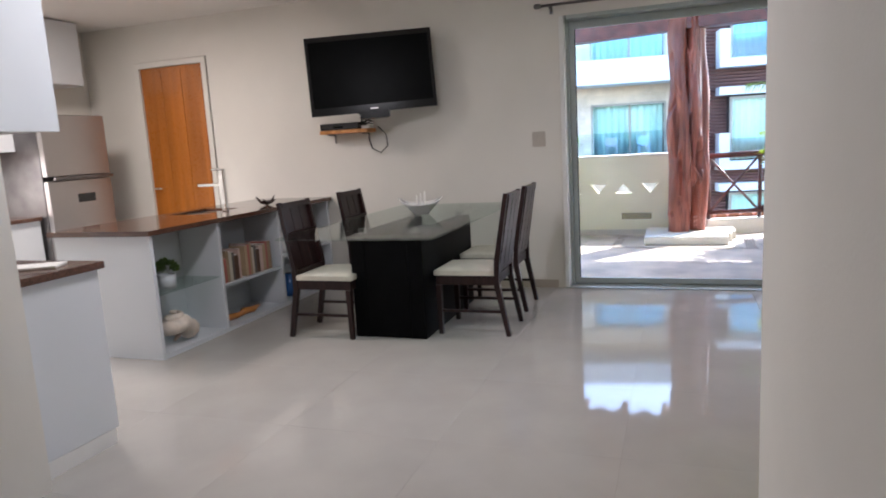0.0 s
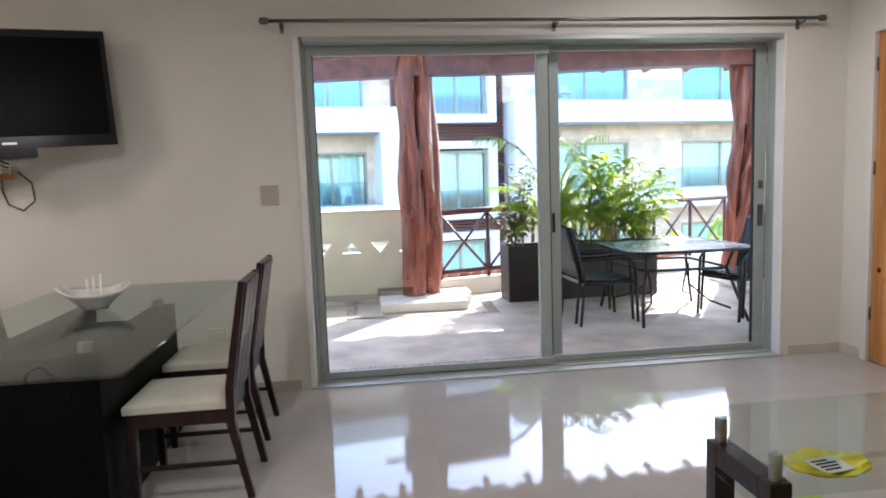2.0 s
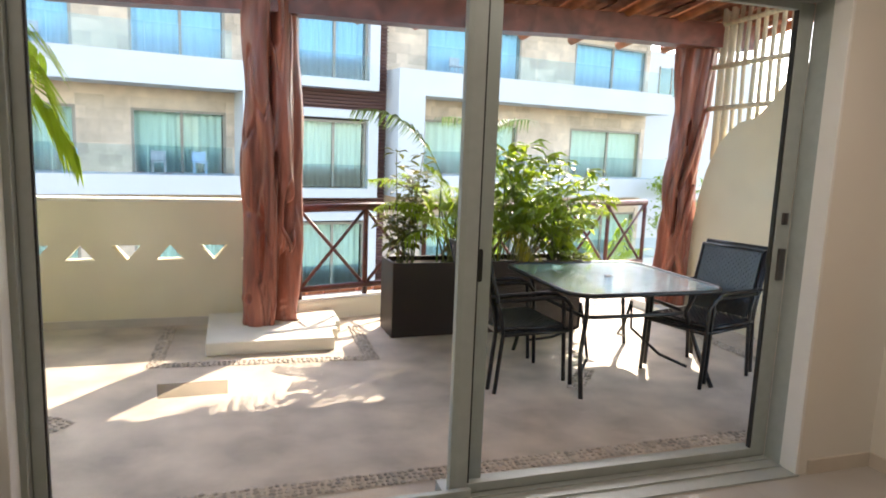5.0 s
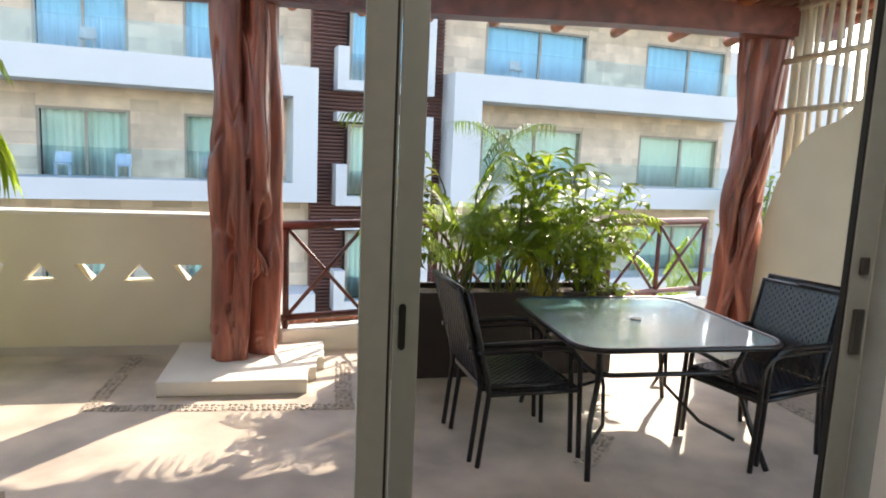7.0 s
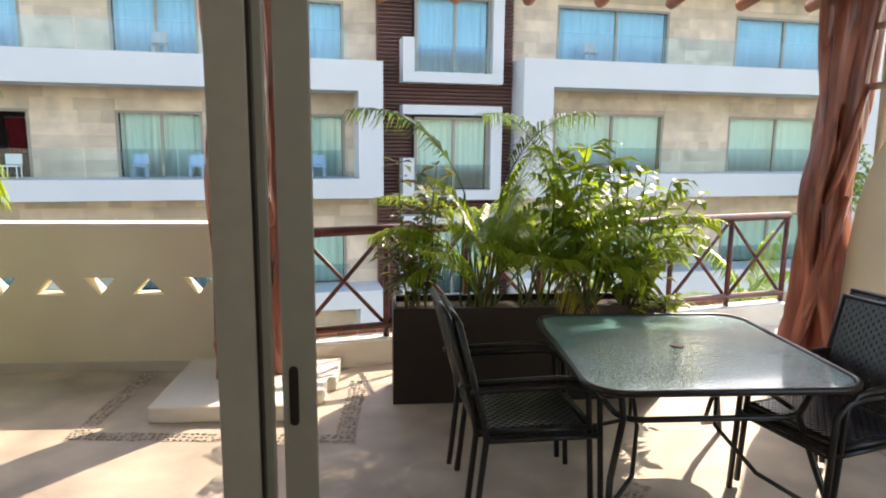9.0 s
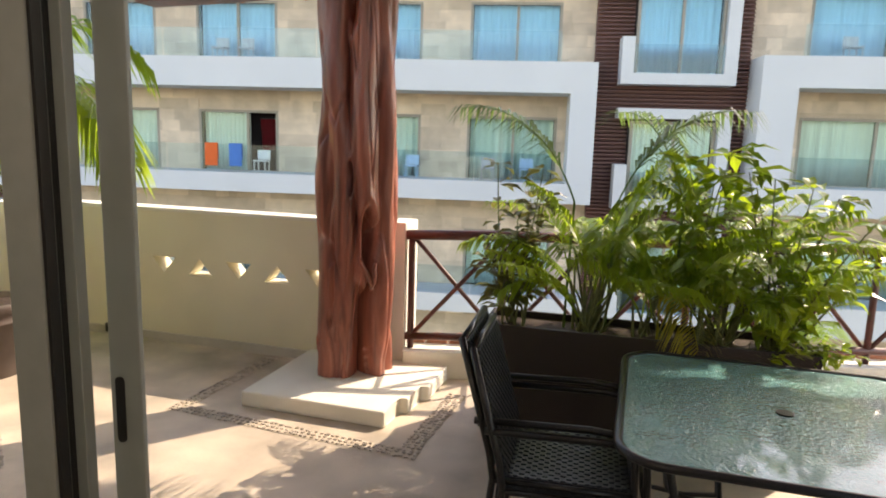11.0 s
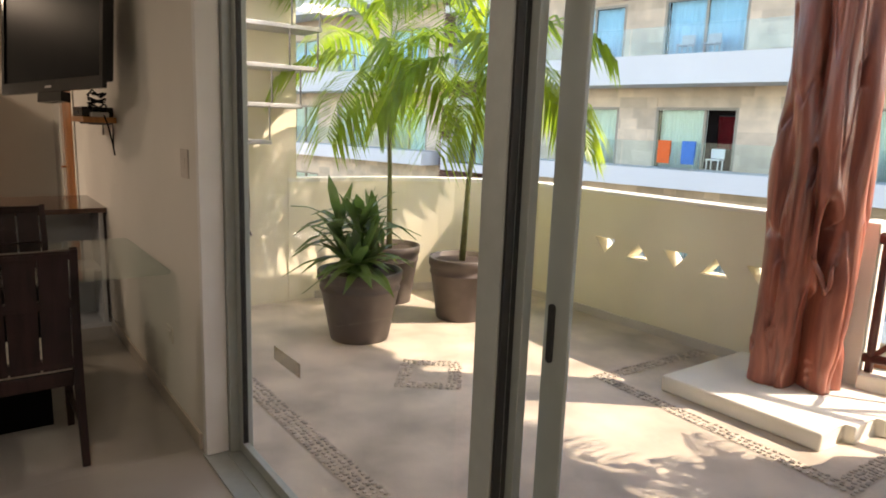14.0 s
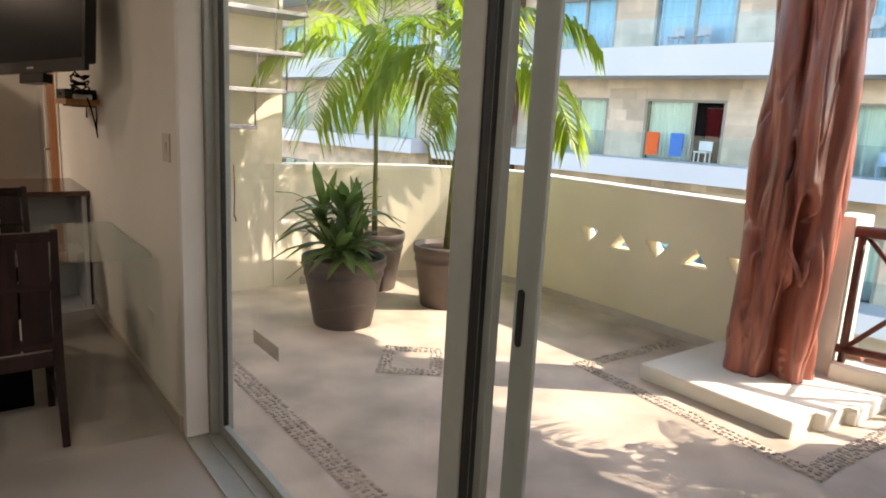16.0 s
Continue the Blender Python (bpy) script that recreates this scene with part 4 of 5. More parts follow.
def pebbles(name, quads, label, seed):
    """Strips of small rounded pebbles set in mortar; each strip is an oriented rectangle (corner, along, across)."""
    r = random.Random(seed)
    verts, faces = [], []
    base = bmesh.new()
    for (cx, cy), (ax, ay), (bx, by) in quads:
        la, lb = math.hypot(ax, ay), math.hypot(bx, by)
        base.faces.new([base.verts.new((cx + i * ax + j * bx, cy + i * ay + j * by, PZ + 0.003)) for i, j in ((0, 0), (1, 0), (1, 1), (0, 1))])
        na, nb = max(1, int(la / 0.034)), max(1, int(lb / 0.028))
        for i in range(na):
            for j in range(nb):
                u, v = (i + 0.5 + r.uniform(-.2, .2)) / na, (j + 0.5 + r.uniform(-.2, .2)) / nb
                px, py = cx + u * ax + v * bx, cy + u * ay + v * by
                rr, an = r.uniform(0.009, 0.0145), r.uniform(0, 6.3)
                k0 = len(verts)
                for s, z in ((1.0, 0.0), (0.72, 0.006)):
                    for m in range(6):
                        a = m * math.pi / 3
                        ex, ey = rr * s * 1.35 * math.cos(a), rr * s * math.sin(a)
                        verts.append((px + ex * math.cos(an) - ey * math.sin(an), py + ex * math.sin(an) + ey * math.cos(an), PZ + 0.003 + z))
                faces += [tuple(k0 + q for q in (m, (m + 1) % 6, 6 + (m + 1) % 6, 6 + m)) for m in range(6)]
                faces.append(tuple(k0 + 6 + m for m in range(6)))
    bed = structure(name, base, M_MORTAR, label)
    me = bpy.data.meshes.new("pebbles")
    me.from_pydata(verts, [], faces)
    me.materials.append(M_PEBBLE)
    st = new("pebbles", me)
    st.parent = bed
    tagged(st, kind="stuff")


pebbles("pebble_strip", [((-2.6, 6.16), (7.2, 0.06), (0, 0.13))], "grey pebble strip along the house wall", 1)
pebbles("pebble_strip_2", [((-0.30, 8.165), (1.66, -0.105), (0, 0.105)), ((1.23, 8.175), (0.04, 0.86), (0.12, 0.0)), ((-0.29, 8.275), (0.03, 0.98), (0.11, 0.0))], "grey pebble border round the post base", 2)
pebbles("pebble_strip_3", [((4.28, 6.7), (0.0, 2.2), (0.13, 0.0))], "grey pebble strip along the side wall", 3)
dx, dy = Vector((0.26, 0.32)), Vector((-0.39, 0.31))
c0 = Vector((-0.80, 6.96))
u, v = dx.normalized(), dy.normalized()
pebbles("pebble_square", [(tuple(c0), tuple(dx), tuple(v * 0.10)), (tuple(c0 + dy - v * 0.10), tuple(dx), tuple(v * 0.10)),
                          (tuple(c0 + v * 0.10), tuple(dy - v * 0.20), tuple(u * 0.09)), (tuple(c0 + dx - u * 0.09 + v * 0.10), tuple(dy - v * 0.20), tuple(u * 0.09))],
        "square grey pebble border in the patio floor", 4)
pebbles("pebble_square_2", [((2.57, 7.13), (0.30, 0.36), (-0.10, 0.08))], "short grey pebble strip in the patio floor", 5)

# ---- tree-trunk posts ----


def along(table, f):
    """Smooth value at f from rows (f, value)."""
    for (f0, v0), (f1, v1) in zip(table, table[1:]):
        if f <= f1:
            u = max(0.0, (f - f0) / (f1 - f0))
            u = u * u * (3 - 2 * u)
            return v0 + (v1 - v0) * u
    return table[-1][1]


# fused stems of a trunk 0.5 wide: rows (height, across), (height, depth), (height, radius)
STEMS_A = [
    ([(0, -.135), (.4, -.145), (1.2, -.165), (2.2, -.125), (2.7, -.12)], [(0, -.04), (2.7, -.02)], [(0, .122), (.10, .112), (.5, .103), (1.0, .082), (2.2, .088), (2.7, .09)]),
    ([(0, -.085), (.5, -.075), (1.3, -.075), (1.9, -.11), (2.7, -.10)], [(0, -.10), (1.3, -.105), (2.7, -.07)], [(0, .062), (.5, .076), (1.3, .070), (2.7, .066)]),
    ([(0, -.01), (.5, -.002), (.8, .022), (1.1, .065), (1.5, .055), (2.7, .04)], [(0, -.07), (.8, -.10), (1.4, -.10), (2.7, -.07)], [(0, .03), (.4, .036), (.8, .050), (1.15, .070), (1.6, .088), (2.7, .092)]),
    ([(0, .10), (.3, .125), (.7, .15), (1.0, .185), (1.4, .185), (2.7, .16)], [(0, -.05), (.7, -.055), (2.7, -.03)], [(0, .080), (.08, .074), (.35, .082), (.7, .084), (1.0, .056), (1.5, .058), (2.7, .06)]),
    ([(0, .17), (1.0, .20), (2.7, .19)], [(0, .05), (2.7, .05)], [(0, .05), (.6, .05), (1.5, .05), (2.7, .05)]),
    ([(0, .02), (2.7, .02)], [(0, .08), (2.7, .06)], [(0, .09), (.5, .12), (1.2, .15), (2.7, .14)]),
]
# lens-shaped hollows: across, height, half width, half height, depth
HOLLOWS_A = [(-.01, 2.48, .022, .19, .15), (.085, .93, .024, .18, .20), (-.052, 1.93, .011, .10, .08), (-.028, 1.33, .009, .09, .06), (-.142, .72, .008, .26, .05), (.026, .42, .016, .17, .10), (.034, .14, .032, .28, .22), (.040, .0, .046, .15, .26),
             (-.155, .41, .006, .06, .03), (-.235, .23, .006, .035, .03), (.150, 1.84, .010, .07, .06), (-.130, .30, .004, .05, .02), (.11, .62, .008, .06, .04)]
STEMS_B = [
    ([(0, -.13), (.5, -.05), (1.2, -.14), (2.0, -.05), (2.9, .02)], [(0, -.05), (1.0, -.10), (2.9, -.06)], [(0, .075), (.6, .08), (1.5, .085), (2.9, .09)]),
    ([(0, .08), (.5, .03), (1.0, -.03), (1.6, .09), (2.9, .13)], [(0, -.08), (1.0, -.08), (2.9, -.06)], [(0, .075), (.6, .075), (1.5, .07), (2.9, .085)]),
    ([(0, .17), (.6, .15), (1.3, .10), (2.0, .17), (2.9, .20)], [(0, -.03), (2.9, -.02)], [(0, .065), (.7, .075), (1.6, .07), (2.9, .07)]),
    ([(0, -.18), (.7, -.16), (1.4, -.06), (2.9, -.14)], [(0, 0), (1.2, -.06), (2.9, 0)], [(0, .06), (1.2, .055), (2.9, .08)]),
    ([(0, 0), (2.9, .03)], [(0, .07), (2.9, .06)], [(0, .10), (.8, .14), (2.9, .14)]),
]
HOLLOWS_B = [(.0, .20, .03, .20, .09), (-.09, .95, .014, .17, .10), (.05, 1.25, .012, .12, .08), (-.02, 1.75, .012, .12, .08), (.10, .65, .01, .12, .06)]


def trunk_post(label, m, height, stems, hollows, scale, seed, lean):
    """One skin wrapped round fused stems, creased where they meet, with hollows cut in."""
    t = thing("tree_trunk_post", label, "post", "tree-trunk posts", m)
    seg, rows = 190, 210
    grid = []
    for k in range(rows + 1):
        z = height * k / rows
        disc = [(along(tx, z), along(ty, z) , along(tr, z)) for tx, ty, tr in stems]
        disc = [(x + 0.010 * math.sin(5.1 * z + 2.3 * n + seed), y, r * (1 + 0.06 * math.sin(6.5 * z + 3 * n + seed))) for n, (x, y, r) in enumerate(disc)]
        row = []
        for s in range(seg):
            a = 2 * math.pi * s / seg
            c, d = math.cos(a), math.sin(a)
            best = [0.04]
            for x, y, r in disc:
                p = x * c + y * d
                w = x * x + y * y - p * p
                if w < r * r:
                    best.append(p + math.sqrt(r * r - w))
            q = max(best)
            if len(best) > 2:
                b2 = sorted(best)[-2]
                q += 0.008 * math.exp(-(q - b2) / 0.010)
            row.append(q)
        grid.append(row)
    for _ in range(1):  # soften the creases a little
        grid = [[(2 * g[s] + g[s - 1] + g[(s + 1) % seg]) / 4 for s in range(seg)] for g in grid]
        grid = [[(2 * grid[k][s] + grid[max(0, k - 1)][s] + grid[min(rows, k + 1)][s]) / 4 for s in range(seg)] for k in range(rows + 1)]
    b = bmesh.new()
    rings = []
    for k in range(rows + 1):
        z = height * k / rows
        ring = []
        for s in range(seg):
            a = 2 * math.pi * s / seg
            c, d = math.cos(a), math.sin(a)
            q = grid[k][s]
            rope = noise.noise(Vector((c * 3.2, d * 3.2, z * 0.9 + seed)))
            fine = noise.noise(Vector((c * 10, d * 10, z * 3.0 + seed)))
            vein = abs(noise.noise(Vector((c * 2.6 + 7, d * 2.6, z * 1.15 + seed))))
            cleft = max(0.0, 1 - vein / 0.10) ** 1.5  # long grain fissures
            q *= 1 + 0.05 * rope + 0.022 * fine - 0.11 * cleft
            if d < 0:
                u = q * c
                for hx, hz, hw, hh, hd in hollows:
                    e = ((u - hx - 0.02 * (z - hz)) / (1.5 * hw)) ** 2 + ((z - hz) / hh) ** 2
                    if e < 5:
                        q -= min(1.2 * hd, 0.85 * q) * math.exp(-e * e * 0.7)
                        q += 0.010 * math.exp(-((e - 2.2) / 0.9) ** 2)
            ring.append(b.verts.new((scale * q * c + lean * z / height, scale * q * d, z)))
        rings.append(ring)
    for p, q in zip(rings, rings[1:]):
        for s in range(seg):
            b.faces.new((p[s], p[(s + 1) % seg], q[(s + 1) % seg], q[s]))
    b.faces.new(rings[0][::-1])
    b.faces.new(rings[-1])
    part("trunk", b, M_TRUNK, t, smooth=True)
    # a twisted root across the front
    for x0, x1, z0, z1, r in ((0.10, 0.03, 0.60, 0.82, 0.016), (0.09, 0.135, 0.60, 0.78, 0.014)) if stems is STEMS_A else ((-0.10, 0.12, 0.35, 1.25, 0.026), (0.12, -0.06, 0.0, 0.75, 0.03), (-0.05, 0.15, 1.2, 2.0, 0.024)):
        pts = [(scale * (x0 + (x1 - x0) * f + 0.012 * math.sin(5 * f)) + lean * (z0 + (z1 - z0) * f) / height, scale * (-0.135 - 0.02 * math.sin(math.pi * f)), z0 + (z1 - z0) * f) for f in (0, .25, .5, .75, 1)]
        part("root", tube(pts, [r * 0.8, r, r * 1.05, r, r * 0.8], 10), M_TRUNK, t, smooth=True)
    return t


plinth = structure("post_plinth", prism([(0.10, 8.37), (1.06, 8.37), (1.06, 8.62), (1.12, 8.62), (1.12, 8.86), (1.18, 8.86), (1.18, 9.29), (0.10, 9.29)], PZ, 0.058), M_STUCCO_W, "white stepped plaster plinth", bevel=0.012)
trunk_post("reddish varnished twisted tree trunk used as a roof post", pose(0.62, 8.98, 0.058, 0, 0, 20), 2.80, STEMS_A, HOLLOWS_A, 1.05, 5, -0.03)
t2 = structure("post_plinth_2", box(4.42, 8.75, PZ, 4.84, 9.4, 0.04), M_STUCCO_W, "white plaster plinth by the side wall", bevel=0.01)
trunk_post("reddish varnished tree trunk used as a corner roof post", pose(4.68, 9.12, 0.04, 0, 0, -15), 2.80, STEMS_B, HOLLOWS_B, 0.92, 11, 0.06)

# ---- roof over the patio ----
beam = thing("roof_beam", "red stained timber beam across the trunk posts", "beam", m=pose(0, 0, 0))
bb2 = box(-1.0, 8.86, 0, 5.3, 9.06, 0.225)
bmesh.ops.subdivide_edges(bb2, edges=[e for e in bb2.edges if abs(e.verts[0].co.x - e.verts[1].co.x) > 1], cuts=12)
for v in bb2.verts:
    v.co.z += 2.54 + 0.021 * v.co.x + 0.008 * math.sin(v.co.x * 2.3)
part("log", bb2, M_REDWOOD, beam, bevel=0.0)


def roof_z(y):
    return 3.235 - (y - YO) * 0.105


roof = thing("patio_roof", "clay tile roof on orange rafters over the patio", "roof", m=pose(0, 0, 0))
for k in range(12):
    x = -0.85 + 0.58 * k
    part("rafter", tube([(x, YO + 0.01, roof_z(YO) - 0.06), (x, 9.93, roof_z(9.93) - 0.06)], 0.05, 8), M_RAFTER, roof, smooth=True)
ct_verts, ct_faces = [], []
for i in range(41):
    for j in range(13):
        x, y0 = -0.98 + 0.165 * i, YO + 0.02 + 0.33 * j
        flip = i % 2
        k0 = len(ct_verts)
        for yy, lift in ((y0, 0.0), (min(y0 + 0.37, 9.96), 0.014)):
            for s in range(6):
                a = math.pi * s / 5
                ct_verts.append((x + 0.10 * math.cos(a), yy, roof_z(yy) + 0.03 + lift + (0.06 if flip else 0.055) * (math.sin(a) if flip else 1 - math.sin(a))))
        ct_faces += [(k0 + s, k0 + s + 1, k0 + 7 + s, k0 + 6 + s) for s in range(5)]
me = bpy.data.meshes.new("roof_tiles")
me.from_pydata(ct_verts, [], ct_faces)
me.materials.append(M_CLAY)
rt = new("roof_tiles", me)
rt.parent = roof
tagged(rt, "weathered terracotta roof tiles", kind="stuff")
und = part("underlay", prism([(-0.98, YO + 0.01), (5.6, YO + 0.01), (5.6, 9.95), (-0.98, 9.95)], 0, 0.004), M_CLAY, roof)
for v in und.data.vertices:
    v.co.z += roof_z(v.co.y) + 0.10

# ---- timber railing ----
rail = thing("timber_railing", "dark red log railing with crossed braces", "railing", m=pose(0, 0, 0))
R0, RD = Vector((0.88, 9.33, 0)), Vector((0.964, 0.262, 0))


def rp(s, z):
    return R0 + RD * s + Vector((0, 0, z))


a, b2 = rp(-0.05, 0), rp(4.6, 0)
nn = Vector((-RD.y, RD.x, 0))
structure("railing_kerb", prism([(a - nn * .10)[:2], (b2 - nn * .10)[:2], (b2 + nn * .10)[:2], (a + nn * .10)[:2]], PZ - 0.1, 0.15), M_STUCCO_W, "white plaster kerb under the railing", bevel=0.01)
part("top_rail", tube([rp(-0.04, 0.975), rp(0.7, 0.99), rp(2.3, 0.965), rp(4.6, 0.985)], 0.036, 10), M_RAIL, rail, smooth=True)
part("bottom_rail", tube([rp(-0.04, 0.235), rp(2.3, 0.245), rp(4.6, 0.235)], 0.028, 10), M_RAIL, rail, smooth=True)
for k in range(8):
    s = 0.0 + 0.655 * k
    part("post", tube([rp(s, 0.15), rp(s, 0.96)], 0.025, 8), M_RAIL, rail, smooth=True)
    if k < 7:
        part("brace", tube([rp(s + 0.02, 0.26), rp(s + 0.635, 0.95)], 0.0165, 8), M_RAIL, rail, smooth=True)
        part("brace", tube([rp(s + 0.02, 0.95) + nn * .03, rp(s + 0.635, 0.26) + nn * .03], 0.0165, 8), M_RAIL, rail, smooth=True)

trim_ob = thing("tile_trim", "row of clay tile ends outside the railing", "roof tiles", m=pose(0, 0, 0))
for k in range(24):
    s = 0.02 + 0.17 * k
    b = bmesh.new()
    q = [(rp(s + 0.08 * math.cos(a), 0.155 + 0.06 * math.sin(a)) + nn * w) for w in (0.09, 0.36) for a in (math.pi * m_ / 6 for m_ in range(7))]
    vs = [b.verts.new(c + Vector((0, 0, -0.05 if n_ > 6 else 0))) for n_, c in enumerate(q)]
    for m_ in range(6):
        b.faces.new((vs[m_], vs[m_ + 1], vs[m_ + 8], vs[m_ + 7]))
    b.faces.new(vs[:7])
    part("tile", b, M_CLAY, trim_ob)

# ---- planter and its plants ----


def frond(bm, base, az, el, length, droop, leaf, pairs, width, r, cup=0.5):
    """One feather frond: a curved rib with narrow leaflets on both sides."""
    d = Vector((math.cos(az) * math.cos(el), math.sin(az) * math.cos(el), math.sin(el)))
    p = Vector(base)
    step = length / 14
    pts = [p.copy()]
    for k in range(14):
        d = (d + Vector((0, 0, -droop / 14))).normalized()
        p = p + d * step
        pts.append(p.copy())
    tube(pts, [0.006 * (1 - k / 16) + 0.0012 for k in range(15)], 4, bm)
    side0 = Vector((-math.sin(az), math.cos(az), 0))
    for k in range(pairs):
        f = 0.22 + 0.78 * k / (pairs - 1)
        i = min(13, int(f * 14))
        q = pts[i].lerp(pts[i + 1], f * 14 - i) if i < 14 else pts[14]
        t = (pts[min(i + 1, 14)] - pts[i]).normalized()
        ln = leaf * (0.55 + 0.9 * math.sin(math.pi * min(1, f * 0.92 + 0.06))) * 0.75 * r.uniform(0.85, 1.1)
        for sg in (-1, 1):
            up = t.cross(side0) * -1
            ld = (side0 * sg * 0.86 + t * 0.62 + Vector((0, 0, cup * 0.35)) + Vector((r.uniform(-.12, .12), r.uniform(-.12, .12), r.uniform(-.12, .05)))).normalized()
            w = (ld.cross(Vector((0, 0, 1)))).normalized() * width
            m1 = q + ld * ln * 0.5 + Vector((0, 0, -0.04 * ln))
            tip = q + ld * ln + Vector((0, 0, -(0.42 + 0.35 * f) * ln))
            a = [bm.verts.new(c) for c in (q - w * 0.4, q + w * 0.4, m1 + w, m1 - w, tip)]
            bm.faces.new((a[0], a[1], a[2], a[3]))
            bm.faces.new((a[3], a[2], a[4]))


def broad_leaf(bm, p, d, ln, w, r):
    d = d.normalized()
    sd = d.cross(Vector((r.uniform(-.4, .4), r.uniform(-.4, .4), 1))).normalized()
    nm = sd.cross(d)
    q = [p, p + d * ln * 0.3 + sd * w * 0.8 + nm * 0.12 * w, p + d * ln * 0.65 + sd * w * 0.75 + nm * 0.1 * w, p + d * ln - nm * 0.25 * ln,
         p + d * ln * 0.65 - sd * w * 0.75 + nm * 0.1 * w, p + d * ln * 0.3 - sd * w * 0.8 + nm * 0.12 * w, p + d * ln * 0.32, p + d * ln * 0.68 - nm * 0.05 * ln]
    v = [bm.verts.new(c) for c in q]
    for f in ((0, 1, 6), (0, 6, 5), (1, 2, 7, 6), (6, 7, 4, 5), (2, 3, 7), (7, 3, 4)):
        bm.faces.new([v[i] for i in f])


def areca(name, label, m, n, hmin, hmax, seed, lean=0.0):
    r = random.Random(seed)
    t = thing(name, label, "palm", "palms in the planter", m)
    b, sm = bmesh.new(), bmesh.new()
    for k in range(n):
        az = r.uniform(0, 6.283)
        h0 = r.uniform(hmin, hmax)
        bx, by = r.uniform(-.10, .10), r.uniform(-.07, .07)
        ox, oy = bx + 0.10 * math.cos(az), by + 0.08 * math.sin(az)
        tube([(bx, by, 0), (ox, oy, h0)], [0.009, 0.006], 5, sm)
        frond(b, (ox, oy, h0), az, radians(r.uniform(48, 80)), r.uniform(0.45, 0.74), r.uniform(0.7, 1.9), 0.20, 32, 0.0072, r, 0.75)
    part("stems", sm, M_STEM, t)
    part("fronds", b, M_LEAF, t)
    return t


def bush(name, label, m, stems, hmin, hmax, spread, ln, seed, material):
    r = random.Random(seed)
    t = thing(name, label, "plant", "leafy shrubs in the planter", m)
    b, sm = bmesh.new(), bmesh.new()
    for k in range(stems):
        az, h = r.uniform(0, 6.283), r.uniform(hmin, hmax)
        p0 = Vector((r.uniform(-.08, .08), r.uniform(-.06, .06), 0))
        p2 = p0 + Vector((math.cos(az) * spread * r.uniform(.3, 1), math.sin(az) * spread * 0.6 * r.uniform(.3, 1), h))
        p1 = (p0 + p2) / 2 + Vector((r.uniform(-.04, .04), r.uniform(-.04, .04), 0.06))
        pts = [p0.lerp(p1, f) .lerp(p1.lerp(p2, f), f) for f in (j / 8 for j in range(9))]
        tube(pts, [0.008 - 0.0006 * j for j in range(9)], 5, sm)
        for j in range(2, 9):
            for q in range(3 if j < 8 else 5):
                a2 = r.uniform(0, 6.283)
                d = Vector((math.cos(a2), math.sin(a2), r.uniform(-.35, .55)))
                broad_leaf(b, pts[j] + d * 0.015, d, ln * r.uniform(.7, 1.2), ln * 0.24 * r.uniform(.8, 1.2), r)
    part("stems", sm, M_STEM, t)
    part("leaves", b, material, t)
    return t


pl = thing("planter_box", "long dark brown planter box full of soil", "planter", m=pose(1.57, 8.60, PZ, 0, 0, 1.5))
part("front_panel", box(0, 0, 0.0, 1.80, 0.025, 0.64), M_PLANTER, pl, bevel=0.004)
part("back_panel", box(0, 0.375, 0.0, 1.80, 0.40, 0.64), M_PLANTER, pl, bevel=0.004)
part("side_panel", box(0, 0.026, 0.0, 0.025, 0.374, 0.64), M_PLANTER, pl, bevel=0.004)
part("side_panel", box(1.775, 0.026, 0.0, 1.80, 0.374, 0.64), M_PLANTER, pl, bevel=0.004)
soil = box(0.026, 0.026, 0.02, 1.774, 0.374, 0.60)
part("soil", soil, M_SOIL, pl, "dark soil with bark chips")
SZ = PZ + 0.595
areca("areca_palm", "bright green feathery palm in the planter", pose(2.15, 8.82, SZ), 30, 0.10, 0.48, 21)
areca("areca_palm", "bright green feathery palm in the planter", pose(2.85, 8.85, SZ), 25, 0.10, 0.50, 22)
areca("areca_palm", "bright green feathery palm in the planter", pose(2.50, 8.86, SZ), 13, 0.06, 0.35, 23)
bush("leafy_shrub", "glossy broad-leaved shrub at the planter end", pose(1.72, 8.80, SZ), 11, 0.35, 0.98, 0.20, 0.125, 31, M_LEAF4)
bush("leafy_shrub", "bright broad-leaved shrub leaning over the planter end", pose(3.20, 8.83, SZ), 15, 0.32, 1.00, 0.58, 0.165, 32, M_LEAF2)
bush("leafy_shrub", "dark broad-leaved shrub in the planter", pose(2.75, 8.90, SZ), 5, 0.80, 1.10, 0.22, 0.20, 33, M_LEAF2)
bush("leafy_shrub", "yellow-green shrub hanging over the planter rim", pose(3.30, 8.70, SZ + 0.03), 8, -0.12, 0.25, 0.30, 0.085, 34, M_LEAF2)
r = random.Random(47)
dr = thing("drooping_palm_frond", "yellowing palm frond drooping over the planter rim", "palm", "palms in the planter", pose(2.55, 8.72, SZ))
b = bmesh.new()
tube([(0, 0, 0), (0, -0.02, 0.28)], 0.007, 5, b)
frond(b, (0, -0.02, 0.28), 5.2, radians(35), 0.50, 2.2, 0.22, 26, 0.006, r)
part("frond", b, leaf_mat("yellow_frond", (0.22, 0.19, 0.02), (0.62, 0.55, 0.05)), dr)
r = random.Random(41)
for bx, az in ((2.02, 2.95), (2.26, 0.35), (2.62, 2.2)):
    t = thing("tall_palm_frond", "tall arching palm frond above the planter", "palm", "palms in the planter", pose(bx, 8.84, SZ))
    b = bmesh.new()
    tube([(0, 0, 0), (0.02, 0, 0.76)], 0.008, 5, b)
    frond(b, (0.02, 0, 0.76), az, radians(70), 0.98, 1.75, 0.30, 34, 0.0075, r)
    part("frond", b, M_LEAF3, t)

